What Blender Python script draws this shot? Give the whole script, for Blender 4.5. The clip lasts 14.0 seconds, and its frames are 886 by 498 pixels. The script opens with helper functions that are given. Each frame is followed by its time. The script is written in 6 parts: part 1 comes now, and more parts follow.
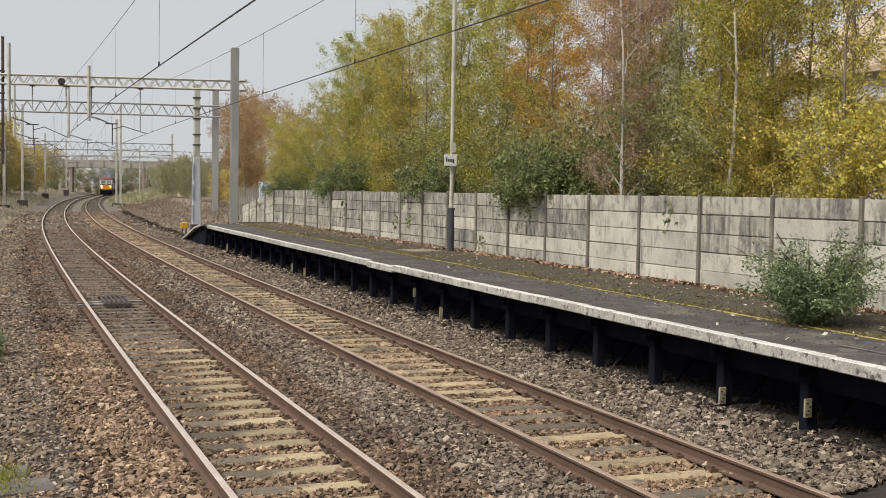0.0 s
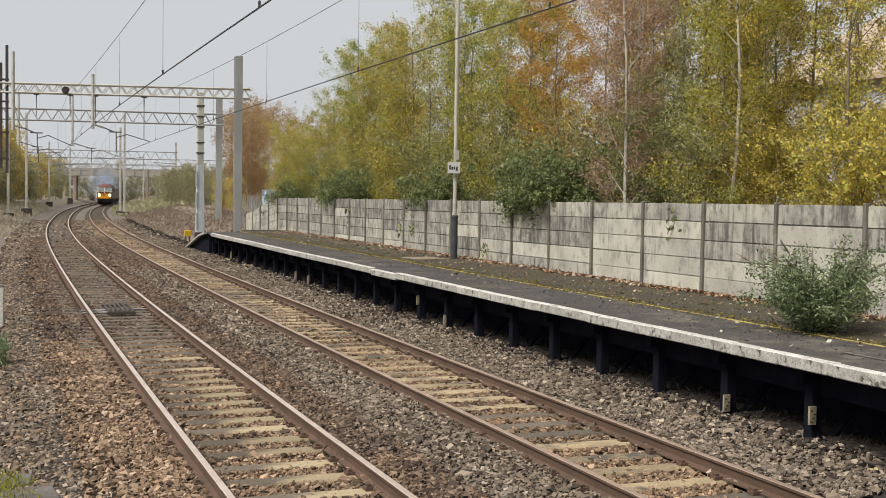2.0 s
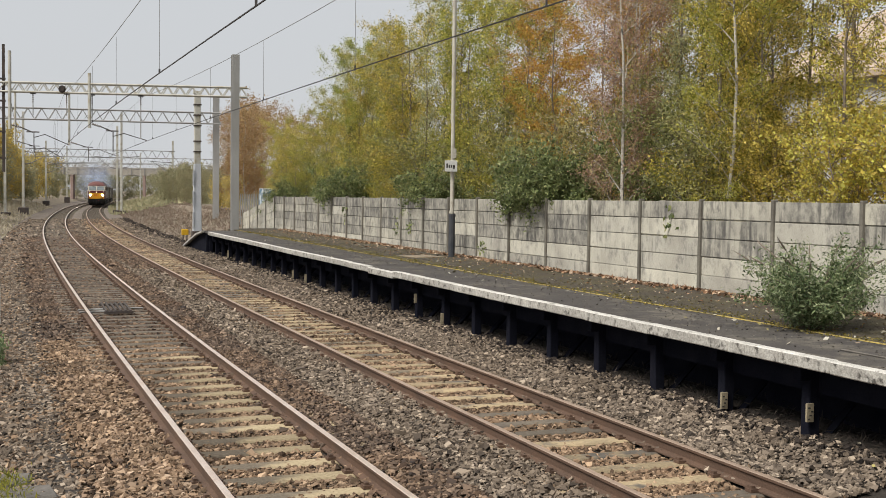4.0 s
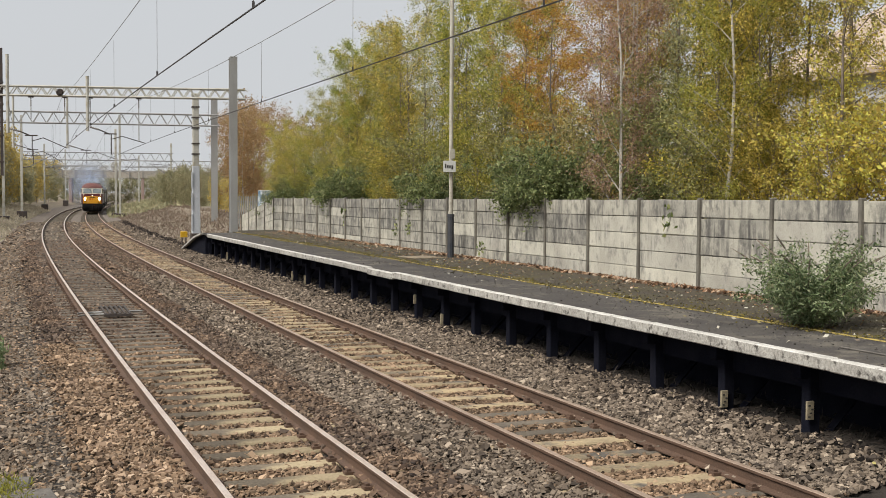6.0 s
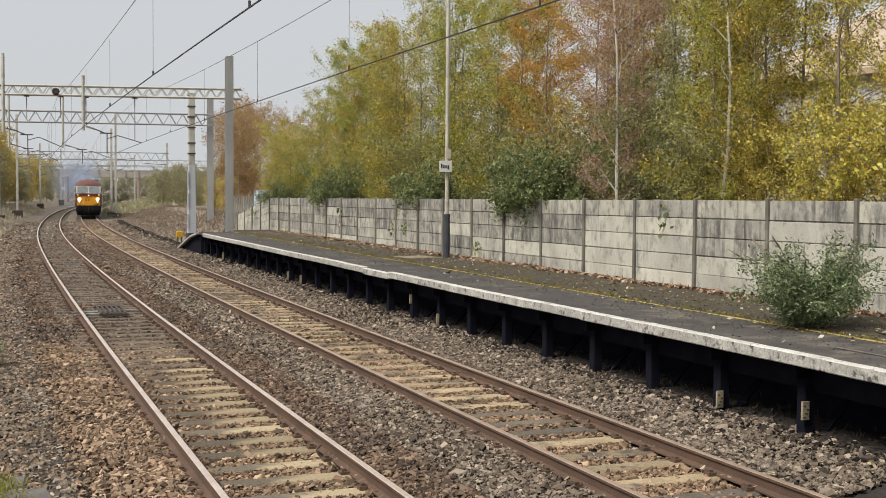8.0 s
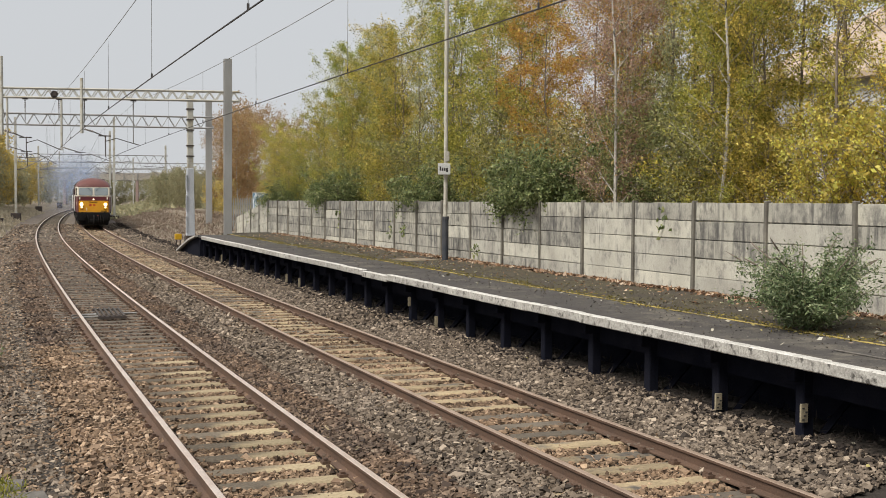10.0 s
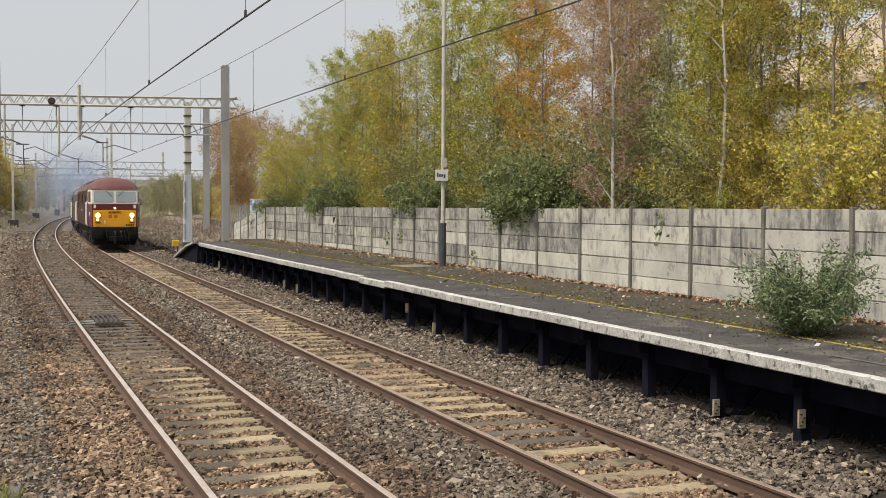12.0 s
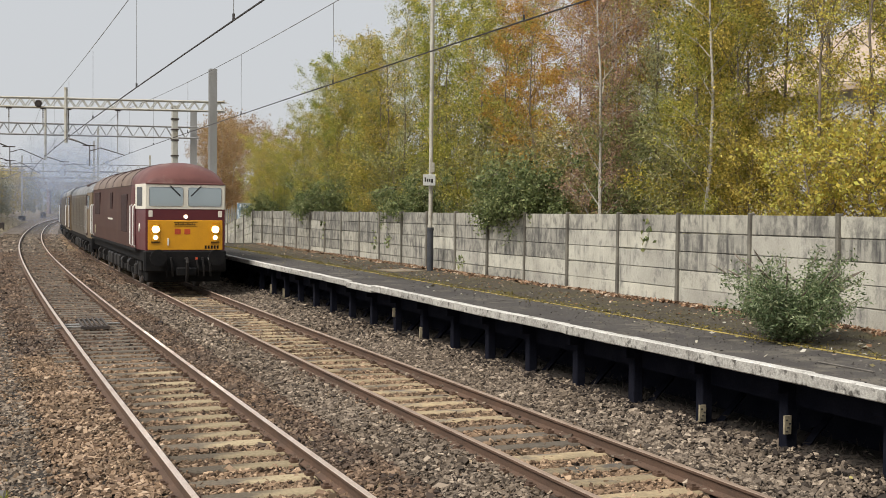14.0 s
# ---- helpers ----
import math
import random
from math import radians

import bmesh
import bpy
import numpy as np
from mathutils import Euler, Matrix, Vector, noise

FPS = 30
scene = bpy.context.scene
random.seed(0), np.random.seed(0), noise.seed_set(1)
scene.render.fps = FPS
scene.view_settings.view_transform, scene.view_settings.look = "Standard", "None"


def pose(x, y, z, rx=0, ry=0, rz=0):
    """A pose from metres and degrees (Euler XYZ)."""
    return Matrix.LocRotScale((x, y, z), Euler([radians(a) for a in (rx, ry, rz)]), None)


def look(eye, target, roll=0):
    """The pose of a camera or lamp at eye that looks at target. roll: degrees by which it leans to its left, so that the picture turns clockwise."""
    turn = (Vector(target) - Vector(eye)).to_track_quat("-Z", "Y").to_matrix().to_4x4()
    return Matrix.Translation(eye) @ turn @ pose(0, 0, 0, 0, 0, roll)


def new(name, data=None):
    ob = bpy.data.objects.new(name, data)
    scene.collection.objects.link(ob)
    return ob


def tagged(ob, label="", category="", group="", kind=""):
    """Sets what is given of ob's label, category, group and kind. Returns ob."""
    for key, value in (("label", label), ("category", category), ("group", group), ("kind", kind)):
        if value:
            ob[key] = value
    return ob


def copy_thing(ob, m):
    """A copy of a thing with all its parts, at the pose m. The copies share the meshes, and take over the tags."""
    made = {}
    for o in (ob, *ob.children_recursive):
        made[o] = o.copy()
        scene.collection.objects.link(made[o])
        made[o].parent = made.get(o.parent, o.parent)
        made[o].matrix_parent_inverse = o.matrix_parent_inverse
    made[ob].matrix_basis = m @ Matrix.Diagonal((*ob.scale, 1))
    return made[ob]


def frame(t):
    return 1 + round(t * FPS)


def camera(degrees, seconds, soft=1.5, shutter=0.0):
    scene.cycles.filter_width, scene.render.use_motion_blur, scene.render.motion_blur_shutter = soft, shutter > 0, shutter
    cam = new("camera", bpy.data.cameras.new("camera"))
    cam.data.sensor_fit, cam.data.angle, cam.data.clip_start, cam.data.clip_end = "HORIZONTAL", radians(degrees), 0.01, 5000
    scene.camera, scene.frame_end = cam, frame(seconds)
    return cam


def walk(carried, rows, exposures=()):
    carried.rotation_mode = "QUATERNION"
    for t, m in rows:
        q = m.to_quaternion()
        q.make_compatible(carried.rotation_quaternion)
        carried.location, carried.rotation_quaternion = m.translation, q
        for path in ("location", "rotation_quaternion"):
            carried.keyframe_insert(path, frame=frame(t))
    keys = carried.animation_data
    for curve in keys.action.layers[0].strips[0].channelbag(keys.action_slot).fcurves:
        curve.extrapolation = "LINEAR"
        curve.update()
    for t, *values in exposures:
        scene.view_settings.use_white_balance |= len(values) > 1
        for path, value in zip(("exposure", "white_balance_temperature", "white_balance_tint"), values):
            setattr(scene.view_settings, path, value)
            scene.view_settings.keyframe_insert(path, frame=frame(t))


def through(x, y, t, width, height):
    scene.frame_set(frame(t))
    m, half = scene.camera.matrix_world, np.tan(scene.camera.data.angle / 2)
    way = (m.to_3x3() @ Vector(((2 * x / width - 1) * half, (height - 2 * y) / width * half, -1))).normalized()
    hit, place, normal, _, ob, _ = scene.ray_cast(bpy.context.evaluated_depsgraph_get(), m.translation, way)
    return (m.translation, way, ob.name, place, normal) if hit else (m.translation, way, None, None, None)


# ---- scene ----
EYE = 2.626
cam = camera(40.94, 14.0, 0.4)
walk(cam, [
    (0.0, pose(0, 0, EYE, 87.089, -0.953, -0.033)),
    (0.5, pose(0, 0, EYE, 87.297, -0.856, 0.062)),
    (1.0, pose(0, 0, EYE, 87.422, -0.810, 0.123)),
    (1.5, pose(0, 0, EYE, 87.478, -0.857, 0.158)),
    (2.0, pose(0, 0, EYE, 87.455, -0.864, 0.133)),
    (2.5, pose(0, 0, EYE, 87.396, -0.921, 0.085)),
    (3.0, pose(0, 0, EYE, 87.379, -0.914, 0.042)),
    (5.5, pose(0, 0, EYE, 87.365, -0.371, -0.032)),
    (6.0, pose(0, 0, EYE, 87.395, -0.311, -0.065)),
    (6.5, pose(0, 0, EYE, 87.429, -0.295, -0.092)),
    (7.0, pose(0, 0, EYE, 87.442, -0.323, -0.141)),
    (7.5, pose(0, 0, EYE, 87.420, -0.388, -0.213)),
    (8.0, pose(0, 0, EYE, 87.394, -0.407, -0.257)),
    (10.5, pose(0, 0, EYE, 87.585, -0.377, -0.331)),
    (11.0, pose(0, 0, EYE, 87.663, -0.355, -0.328)),
    (11.5, pose(0, 0, EYE, 87.743, -0.337, -0.369)),
    (12.0, pose(0, 0, EYE, 87.822, -0.311, -0.445)),
    (12.5, pose(0, 0, EYE, 87.895, -0.277, -0.555)),
    (13.0, pose(0, 0, EYE, 87.959, -0.383, -0.673)),
    (13.5, pose(0, 0, EYE, 88.014, -0.433, -0.836)),
    (14.0, pose(0, 0, EYE, 88.055, -0.594, -1.049)),
])

# ---- the line's plan: heading of the left-hand track, by distance along it ----
KNOTS = (0, 30, 60, 90, 120, 160, 200, 260, 340, 450, 600)
HEADS = (-21.28, -20.37, -19.46, -18.11, -17.11, -16.15, -14.94, -13.99, -14.54, -13.47, -12.65)
GAP = 3.442          # between the two tracks
HALF = 0.7525        # rail from the track's centre
STEP = 0.5


def heading_table():
    ks, hs = np.array(KNOTS, float), np.radians(HEADS)
    s = np.arange(0, 600 + STEP, STEP)
    m = np.gradient(hs, ks)
    i = np.clip(np.searchsorted(ks, s) - 1, 0, len(ks) - 2)
    h = ks[i + 1] - ks[i]
    u = (s - ks[i]) / h
    th = (2*u**3-3*u**2+1)*hs[i] + (u**3-2*u**2+u)*h*m[i] + (-2*u**3+3*u**2)*hs[i+1] + (u**3-u**2)*h*m[i+1]
    dx, dy = np.sin(th), np.cos(th)
    x = 2.914 + np.concatenate([[0], np.cumsum((dx[1:] + dx[:-1]) / 2 * STEP)])
    y = np.concatenate([[0], np.cumsum((dy[1:] + dy[:-1]) / 2 * STEP)])
    return s, th, x, y


LS, LTH, LX, LY = heading_table()


def head(s):
    return float(np.interp(s, LS, LTH))


def at(s, d, z=0.0):
    """A point s metres along the line, d to its right, z above the rails."""
    th = head(s)
    x, y = float(np.interp(s, LS, LX)), float(np.interp(s, LS, LY))
    if s < 0:
        x, y = x + s * math.sin(th), y + s * math.cos(th)
    return Vector((x + math.cos(th) * d, y - math.sin(th) * d, z))


def place(s, d, z=0.0, turn=0.0):
    """A pose on the line: local y along it, x to its right."""
    return Matrix.Translation(at(s, d, z)) @ Matrix.Rotation(-head(s) + radians(turn), 4, "Z")


# ---- light ----
world = bpy.data.worlds.new("overcast")
scene.world = world
world.use_nodes = True
wn, wl = world.node_tree.nodes, world.node_tree.links
sky = wn.new("ShaderNodeTexSky")
sky.sky_type, sky.sun_disc = "NISHITA", False
sky.sun_elevation, sky.sun_rotation = radians(50), radians(228)
sky.dust_density, sky.air_density = 4.0, 1.0
grey = wn.new("ShaderNodeMix")
grey.data_type = "RGBA"
grey.inputs[0].default_value = 0.93
grey.inputs[7].default_value = (6.75, 6.95, 7.2, 1)
wl.new(sky.outputs[0], grey.inputs[6])
wl.new(grey.outputs[2], wn["Background"].inputs[0])
wn["Background"].inputs[1].default_value = 0.095

sun = new("sun", bpy.data.lights.new("sun", "SUN"))
sun.data.energy, sun.data.angle, sun.data.color = 4.6, radians(24), (1.0, 0.95, 0.86)
sun.matrix_world = look((-17, -15, 27), (0, 0, 0))
scene.view_settings.exposure = 0.0


# ---- materials ----
def nodes(name):
    m = bpy.data.materials.new(name)
    m.use_nodes = True
    return m, m.node_tree.nodes, m.node_tree.links, m.node_tree.nodes["Principled BSDF"]


def mix_rgb(n, l, fac, a, b, blend="MIX"):
    x = n.new("ShaderNodeMix")
    x.data_type, x.blend_type = "RGBA", blend
    for slot, val in ((0, fac), (6, a), (7, b)):
        if hasattr(val, "is_linked"):
            l.new(val, x.inputs[slot])
        elif isinstance(val, tuple):
            x.inputs[slot].default_value = (*val, 1)
        else:
            x.inputs[slot].default_value = val
    return x.outputs[2]


def noise_tex(n, l, scale, detail=4, stretch=None, rough=0.55, laid=False):
    """Noise in the thing's own space, or, for pieces laid side by side, in the place's."""
    co = n.new("ShaderNodeNewGeometry").outputs["Position"] if laid else n.new("ShaderNodeTexCoord").outputs["Object"]
    t = n.new("ShaderNodeTexNoise")
    t.inputs["Scale"].default_value, t.inputs["Detail"].default_value = scale, detail
    t.inputs["Roughness"].default_value = rough
    if stretch:
        mp = n.new("ShaderNodeMapping")
        mp.inputs["Scale"].default_value = stretch
        l.new(co, mp.inputs["Vector"])
        l.new(mp.outputs[0], t.inputs["Vector"])
    else:
        l.new(co, t.inputs["Vector"])
    return t.outputs[0]


def ramp(n, l, src, lo, hi):
    r = n.new("ShaderNodeMapRange")
    l.new(src, r.inputs[0])
    r.inputs[1].default_value, r.inputs[2].default_value = lo, hi
    return r.outputs[0]


def mat(name, c1, c2, rough=0.85, scale=1.5, fine=30.0, bump=0.3, depth=0.01, metal=0.0, rand=0.0, island=0.0,
        stretch=None, lo=0.35, hi=0.65, stain=None, stain_scale=0.7, stain_lo=0.52, stain_hi=0.68, spec=0.3, laid=False, speck=0.28):
    """Two colours in broad patches, fine grain, relief, and a stain with an outline of its own."""
    m, n, l, p = nodes(name)
    col = mix_rgb(n, l, ramp(n, l, noise_tex(n, l, scale, 5, stretch, laid=laid), lo, hi), c1, c2)
    if stain:
        col = mix_rgb(n, l, ramp(n, l, noise_tex(n, l, stain_scale, 7, stretch, 0.62, laid), stain_lo, stain_hi), col, stain)
    grain = noise_tex(n, l, fine, 6, laid=laid)
    col = mix_rgb(n, l, 1.0, col, mix_rgb(n, l, ramp(n, l, grain, 0.25, 0.75), (1 - speck,) * 3, (1 + speck * 0.72,) * 3), "MULTIPLY")
    for kind, amount in (("ShaderNodeObjectInfo", rand), ("ShaderNodeNewGeometry", island)):
        if amount:
            src = n.new(kind).outputs["Random" if kind == "ShaderNodeObjectInfo" else "Random Per Island"]
            col = mix_rgb(n, l, 1.0, col, mix_rgb(n, l, src, (1 - amount,) * 3, (1 + amount,) * 3), "MULTIPLY")
    l.new(col, p.inputs["Base Color"])
    p.inputs["Roughness"].default_value, p.inputs["Metallic"].default_value = rough, metal
    p.inputs["Specular IOR Level"].default_value = spec
    if bump:
        b = n.new("ShaderNodeBump")
        b.inputs["Strength"].default_value, b.inputs["Distance"].default_value = bump, depth
        l.new(grain, b.inputs["Height"])
        l.new(b.outputs[0], p.inputs["Normal"])
    return m


def scatter_mat(name, colours, rough=0.7, through=0.3, spec=0.25, patch=None, tint=None):
    """Leaves, stones and litter: a colour for each piece out of a range, some light let through."""
    m, n, l, p = nodes(name)
    r = n.new("ShaderNodeValToRGB")
    e = r.color_ramp.elements
    while len(e) < len(colours):
        e.new(0.5)
    for i, c in enumerate(colours):
        e[i].position = i / (len(colours) - 1)
        e[i].color = (*c, 1)
    l.new(n.new("ShaderNodeNewGeometry").outputs["Random Per Island"], r.inputs[0])
    col = r.outputs[0]
    if tint:
        col = mix_rgb(n, l, 1.0, col, mix_rgb(n, l, n.new("ShaderNodeObjectInfo").outputs["Random"], *tint), "MULTIPLY")
    if patch:
        col = mix_rgb(n, l, ramp(n, l, noise_tex(n, l, patch[0], 4), 0.42, 0.62), col,
                      mix_rgb(n, l, 1.0, col, patch[1], "MULTIPLY"))
    l.new(col, p.inputs["Base Color"])
    p.inputs["Roughness"].default_value = rough
    p.inputs["Specular IOR Level"].default_value = spec
    if through:
        t, x = n.new("ShaderNodeBsdfTranslucent"), n.new("ShaderNodeMixShader")
        l.new(col, t.inputs[0])
        x.inputs[0].default_value = through
        l.new(p.outputs[0], x.inputs[1])
        l.new(t.outputs[0], x.inputs[2])
        l.new(x.outputs[0], n["Material Output"].inputs[0])
    return m


def glow(name, colour, power):
    m, n, l, p = nodes(name)
    p.inputs["Base Color"].default_value = (*colour, 1)
    p.inputs["Emission Color"].default_value = (*colour, 1)
    p.inputs["Emission Strength"].default_value = power
    return m


GROUND = mat("earth and scrub", (0.23, 0.185, 0.14), (0.185, 0.155, 0.11), scale=0.25, fine=6, bump=0.6, depth=0.08, stain=(0.27, 0.22, 0.165), stain_scale=0.4)
BED = mat("fine ballast", (0.185, 0.152, 0.125), (0.135, 0.112, 0.094), scale=0.8, fine=22, bump=1.0, depth=0.04)
# Near bed colour is dark to give the shade in gaps between stones.
BED_NEAR = mat("shade-dark bed between the stones", (0.045, 0.037, 0.031), (0.028, 0.024, 0.021), scale=1.5, fine=18, bump=0.8, depth=0.03)
RAIL_SIDE = mat("rusted rail steel", (0.135, 0.083, 0.058), (0.10, 0.065, 0.048), rough=0.75, scale=2, fine=60, metal=0.2)
RAIL_TOP = mat("polished rail head", (0.95, 0.80, 0.69), (0.82, 0.64, 0.52), rough=0.33, scale=3, fine=50, bump=0.05, metal=0.75)
RAIL_DULL = mat("dull rail head", (0.38, 0.28, 0.215), (0.48, 0.36, 0.28), rough=0.5, scale=3, fine=50, bump=0.05, metal=0.5)
SLEEPER = mat("weathered concrete sleeper", (0.37, 0.285, 0.175), (0.26, 0.205, 0.13), scale=2.2, fine=28, bump=0.4, rand=0.22, stain=(0.12, 0.105, 0.09), stain_scale=1.6, stain_lo=0.5, stain_hi=0.62, laid=True)
SLEEPER_DARK = mat("oil-darkened concrete sleeper", (0.105, 0.088, 0.072), (0.145, 0.12, 0.092), scale=2.2, fine=28, bump=0.4, rand=0.2, laid=True)
ASPHALT = mat("worn platform asphalt", (0.060, 0.054, 0.052), (0.083, 0.075, 0.069), scale=0.9, fine=55, bump=0.35, depth=0.006, stain=(0.14, 0.125, 0.105), stain_scale=1.6, stain_lo=0.53, stain_hi=0.66, speck=0.4)
MOSS = mat("mossy grit", (0.058, 0.049, 0.040), (0.080, 0.068, 0.036), scale=1.2, fine=30, bump=0.7, depth=0.02, stain=(0.06, 0.045, 0.035), stain_scale=1.7)
YELLOW_LINE = mat("worn yellow paint", (0.46, 0.35, 0.10), (0.28, 0.22, 0.08), scale=3.5, fine=40, bump=0.3, stain=(0.09, 0.08, 0.06), stain_scale=2.5, stain_lo=0.54, stain_hi=0.66)
COPING = mat("pitted grey coping face", (0.44, 0.425, 0.39), (0.30, 0.285, 0.26), scale=4, fine=34, bump=0.6, depth=0.015, rand=0.07, stain=(0.09, 0.083, 0.075), stain_scale=9, stain_lo=0.53, stain_hi=0.66, laid=True, speck=0.4)
COPING_TOP = mat("worn white edge paint", (0.60, 0.58, 0.545), (0.42, 0.405, 0.375), scale=3, fine=45, bump=0.4, rand=0.06, stain=(0.26, 0.245, 0.22), stain_scale=7, stain_lo=0.58, stain_hi=0.66, laid=True, speck=0.3)
# Timber blackened in its colour for the shade beneath the deck.
BLACK_TIMBER = mat("shade-blackened timber", (0.007, 0.008, 0.014), (0.012, 0.0125, 0.019), spec=0.06, scale=3, fine=40, rough=0.95, bump=0.4, laid=True)


def panel_mat(name, light, mid, grime, cover):
    """Cast concrete: cloudy paint-thin lime, blotches of black lichen and thin runs of dirt down the face. cover: how much of it is grimed."""
    m, n, l, p = nodes(name)
    col = mix_rgb(n, l, ramp(n, l, noise_tex(n, l, 1.5, 6, (1, 1, 0.7), laid=True), 0.36, 0.66), light, mid)
    runs = ramp(n, l, noise_tex(n, l, 9.0, 5, (1, 1, 0.09), 0.6, True), 0.47, 0.66)
    patch = ramp(n, l, noise_tex(n, l, 1.1, 6, (1, 1, 1.3), 0.65, True), 0.66 - cover * 0.4, 0.86 - cover * 0.4)
    blot = ramp(n, l, noise_tex(n, l, 4.5, 8, (1, 1, 0.7), 0.7, True), 0.57 - cover * 0.12, 0.72 - cover * 0.12)
    col = mix_rgb(n, l, mix_rgb(n, l, 1.0, runs, patch, "MULTIPLY"), col, grime)
    col = mix_rgb(n, l, mix_rgb(n, l, 1.0, blot, (0.75, 0.75, 0.75), "MULTIPLY"), col, grime)
    grain = noise_tex(n, l, 50, 6, laid=True)
    col = mix_rgb(n, l, 1.0, col, mix_rgb(n, l, ramp(n, l, grain, 0.25, 0.75), (0.8, 0.8, 0.8), (1.15, 1.15, 1.15)), "MULTIPLY")
    col = mix_rgb(n, l, 1.0, col, mix_rgb(n, l, n.new("ShaderNodeObjectInfo").outputs["Random"], (0.84, 0.84, 0.85), (1.12, 1.12, 1.1)), "MULTIPLY")
    l.new(col, p.inputs["Base Color"])
    p.inputs["Roughness"].default_value = 0.92
    p.inputs["Specular IOR Level"].default_value = 0.2
    b = n.new("ShaderNodeBump")
    b.inputs["Strength"].default_value, b.inputs["Distance"].default_value = 0.3, 0.01
    l.new(grain, b.inputs["Height"])
    l.new(b.outputs[0], p.inputs["Normal"])
    return m


PANEL = panel_mat("weathered concrete panel", (0.50, 0.48, 0.415), (0.38, 0.36, 0.31), (0.15, 0.145, 0.14), 0.45)
PANEL_MID = panel_mat("streaked concrete panel", (0.435, 0.415, 0.355), (0.31, 0.295, 0.257), (0.115, 0.11, 0.105), 0.74)
PANEL_DARK = panel_mat("lichened concrete panel", (0.385, 0.367, 0.318), (0.25, 0.24, 0.213), (0.09, 0.086, 0.083), 0.92)
POST_C = mat("stained concrete post", (0.20, 0.185, 0.155), (0.12, 0.11, 0.095), scale=2.5, fine=40, bump=0.4, rand=0.2, laid=True)
STEEL_GREY = mat("galvanised steel", (0.32, 0.32, 0.315), (0.24, 0.235, 0.225), rough=0.6, scale=1.2, fine=25, bump=0.1, stretch=(1, 1, 0.3), speck=0.08)
STEEL_CREAM = mat("cream-painted steel", (0.47, 0.46, 0.415), (0.38, 0.37, 0.33), rough=0.65, scale=2, fine=30, bump=0.15, stain=(0.33, 0.29, 0.20), stain_scale=2, speck=0.12)
STEEL_DARK = mat("dark oxidised steel", (0.05, 0.045, 0.045), (0.08, 0.06, 0.05), rough=0.7, scale=3, fine=40)
WIRE = mat("oxidised copper wire", (0.035, 0.033, 0.034), (0.05, 0.045, 0.045), rough=0.6, bump=0)
WIRE_THIN = mat("grey steel wire", (0.16, 0.16, 0.165), (0.20, 0.20, 0.20), rough=0.6, bump=0)


# ---- mesh helpers ----
def finish(name, bm, material, smooth=False):
    me = bpy.data.meshes.new(name)
    bm.to_mesh(me)
    bm.free()
    for m in material if isinstance(material, (list, tuple)) else [material]:
        me.materials.append(m)
    if smooth:
        me.polygons.foreach_set("use_smooth", [True] * len(me.polygons))
    return me


def part(name, bm, material, parent, label="", smooth=False):
    ob = new(name, finish(name, bm, material, smooth))
    ob.parent = parent
    return tagged(ob, label)


def thing(name, m, label, category, group=""):
    ob = new(name)
    ob.matrix_basis = m
    return tagged(ob, label, category, group)


def piece(name, me, parent, m):
    ob = new(name, me)
    ob.parent = parent
    ob.matrix_basis = m
    return ob


def box(bm, lo, hi, m=None, bevel=0.0):
    got = bmesh.ops.create_cube(bm, size=1)["verts"]
    lo, hi = Vector(lo), Vector(hi)
    for v in got:
        v.co = Vector([lo[i] + (v.co[i] + 0.5) * (hi[i] - lo[i]) for i in range(3)])
    if bevel:
        edges = list({e for v in got for e in v.link_edges})
        got = list({v for f in bmesh.ops.bevel(bm, geom=edges, offset=bevel, segments=1, affect="EDGES")["faces"] for v in f.verts})
    if m:
        bmesh.ops.transform(bm, matrix=m, verts=got)
    return bm


def cube(lo, hi, bevel=0.0, m=None):
    return box(bmesh.new(), lo, hi, m, bevel)


def tube(bm, pts, radii, sides=6, caps=True):
    """A tube through points, with a radius at each."""
    pts = [Vector(p) for p in pts]
    if not isinstance(radii, (list, tuple)):
        radii = [radii] * len(pts)
    rings = []
    for i, p in enumerate(pts):
        ahead = (pts[min(i + 1, len(pts) - 1)] - pts[max(i - 1, 0)]).normalized()
        side = ahead.cross(Vector((0, 0, 1)) if abs(ahead.z) < 0.9 else Vector((1, 0, 0))).normalized()
        up = side.cross(ahead)
        rings.append([bm.verts.new(p + radii[i] * (math.cos(a) * side + math.sin(a) * up))
                      for a in (2 * math.pi * k / sides for k in range(sides))])
    for a, b in zip(rings, rings[1:]):
        for k in range(sides):
            bm.faces.new((a[k], a[(k + 1) % sides], b[(k + 1) % sides], b[k]))
    if caps:
        bm.faces.new(rings[0][::-1])
        bm.faces.new(rings[-1])
    return bm


def rod(a, b, r, sides=6):
    return tube(bmesh.new(), (a, b), r, sides)


def sweep(profile, s0, s1, step=2.0, closed=True, ends=True):
    """A profile of (d, z) drawn along the line."""
    bm = bmesh.new()
    rings = []
    for s in np.linspace(s0, s1, max(2, int(abs(s1 - s0) / step) + 1)):
        rings.append([bm.verts.new(at(float(s), d, z)) for d, z in profile])
    k = len(profile)
    for a, b in zip(rings, rings[1:]):
        for i in range(k if closed else k - 1):
            j = (i + 1) % k
            bm.faces.new((a[i], a[j], b[j], b[i]))
    if closed and ends:
        bm.faces.new(rings[0][::-1])
        bm.faces.new(rings[-1])
    bmesh.ops.recalc_face_normals(bm, faces=bm.faces)
    return bm


def setting(name, bm, material, label="", smooth=False):
    ob = new(name, finish(name, bm, material, smooth))
    return tagged(ob, label, kind="structure")


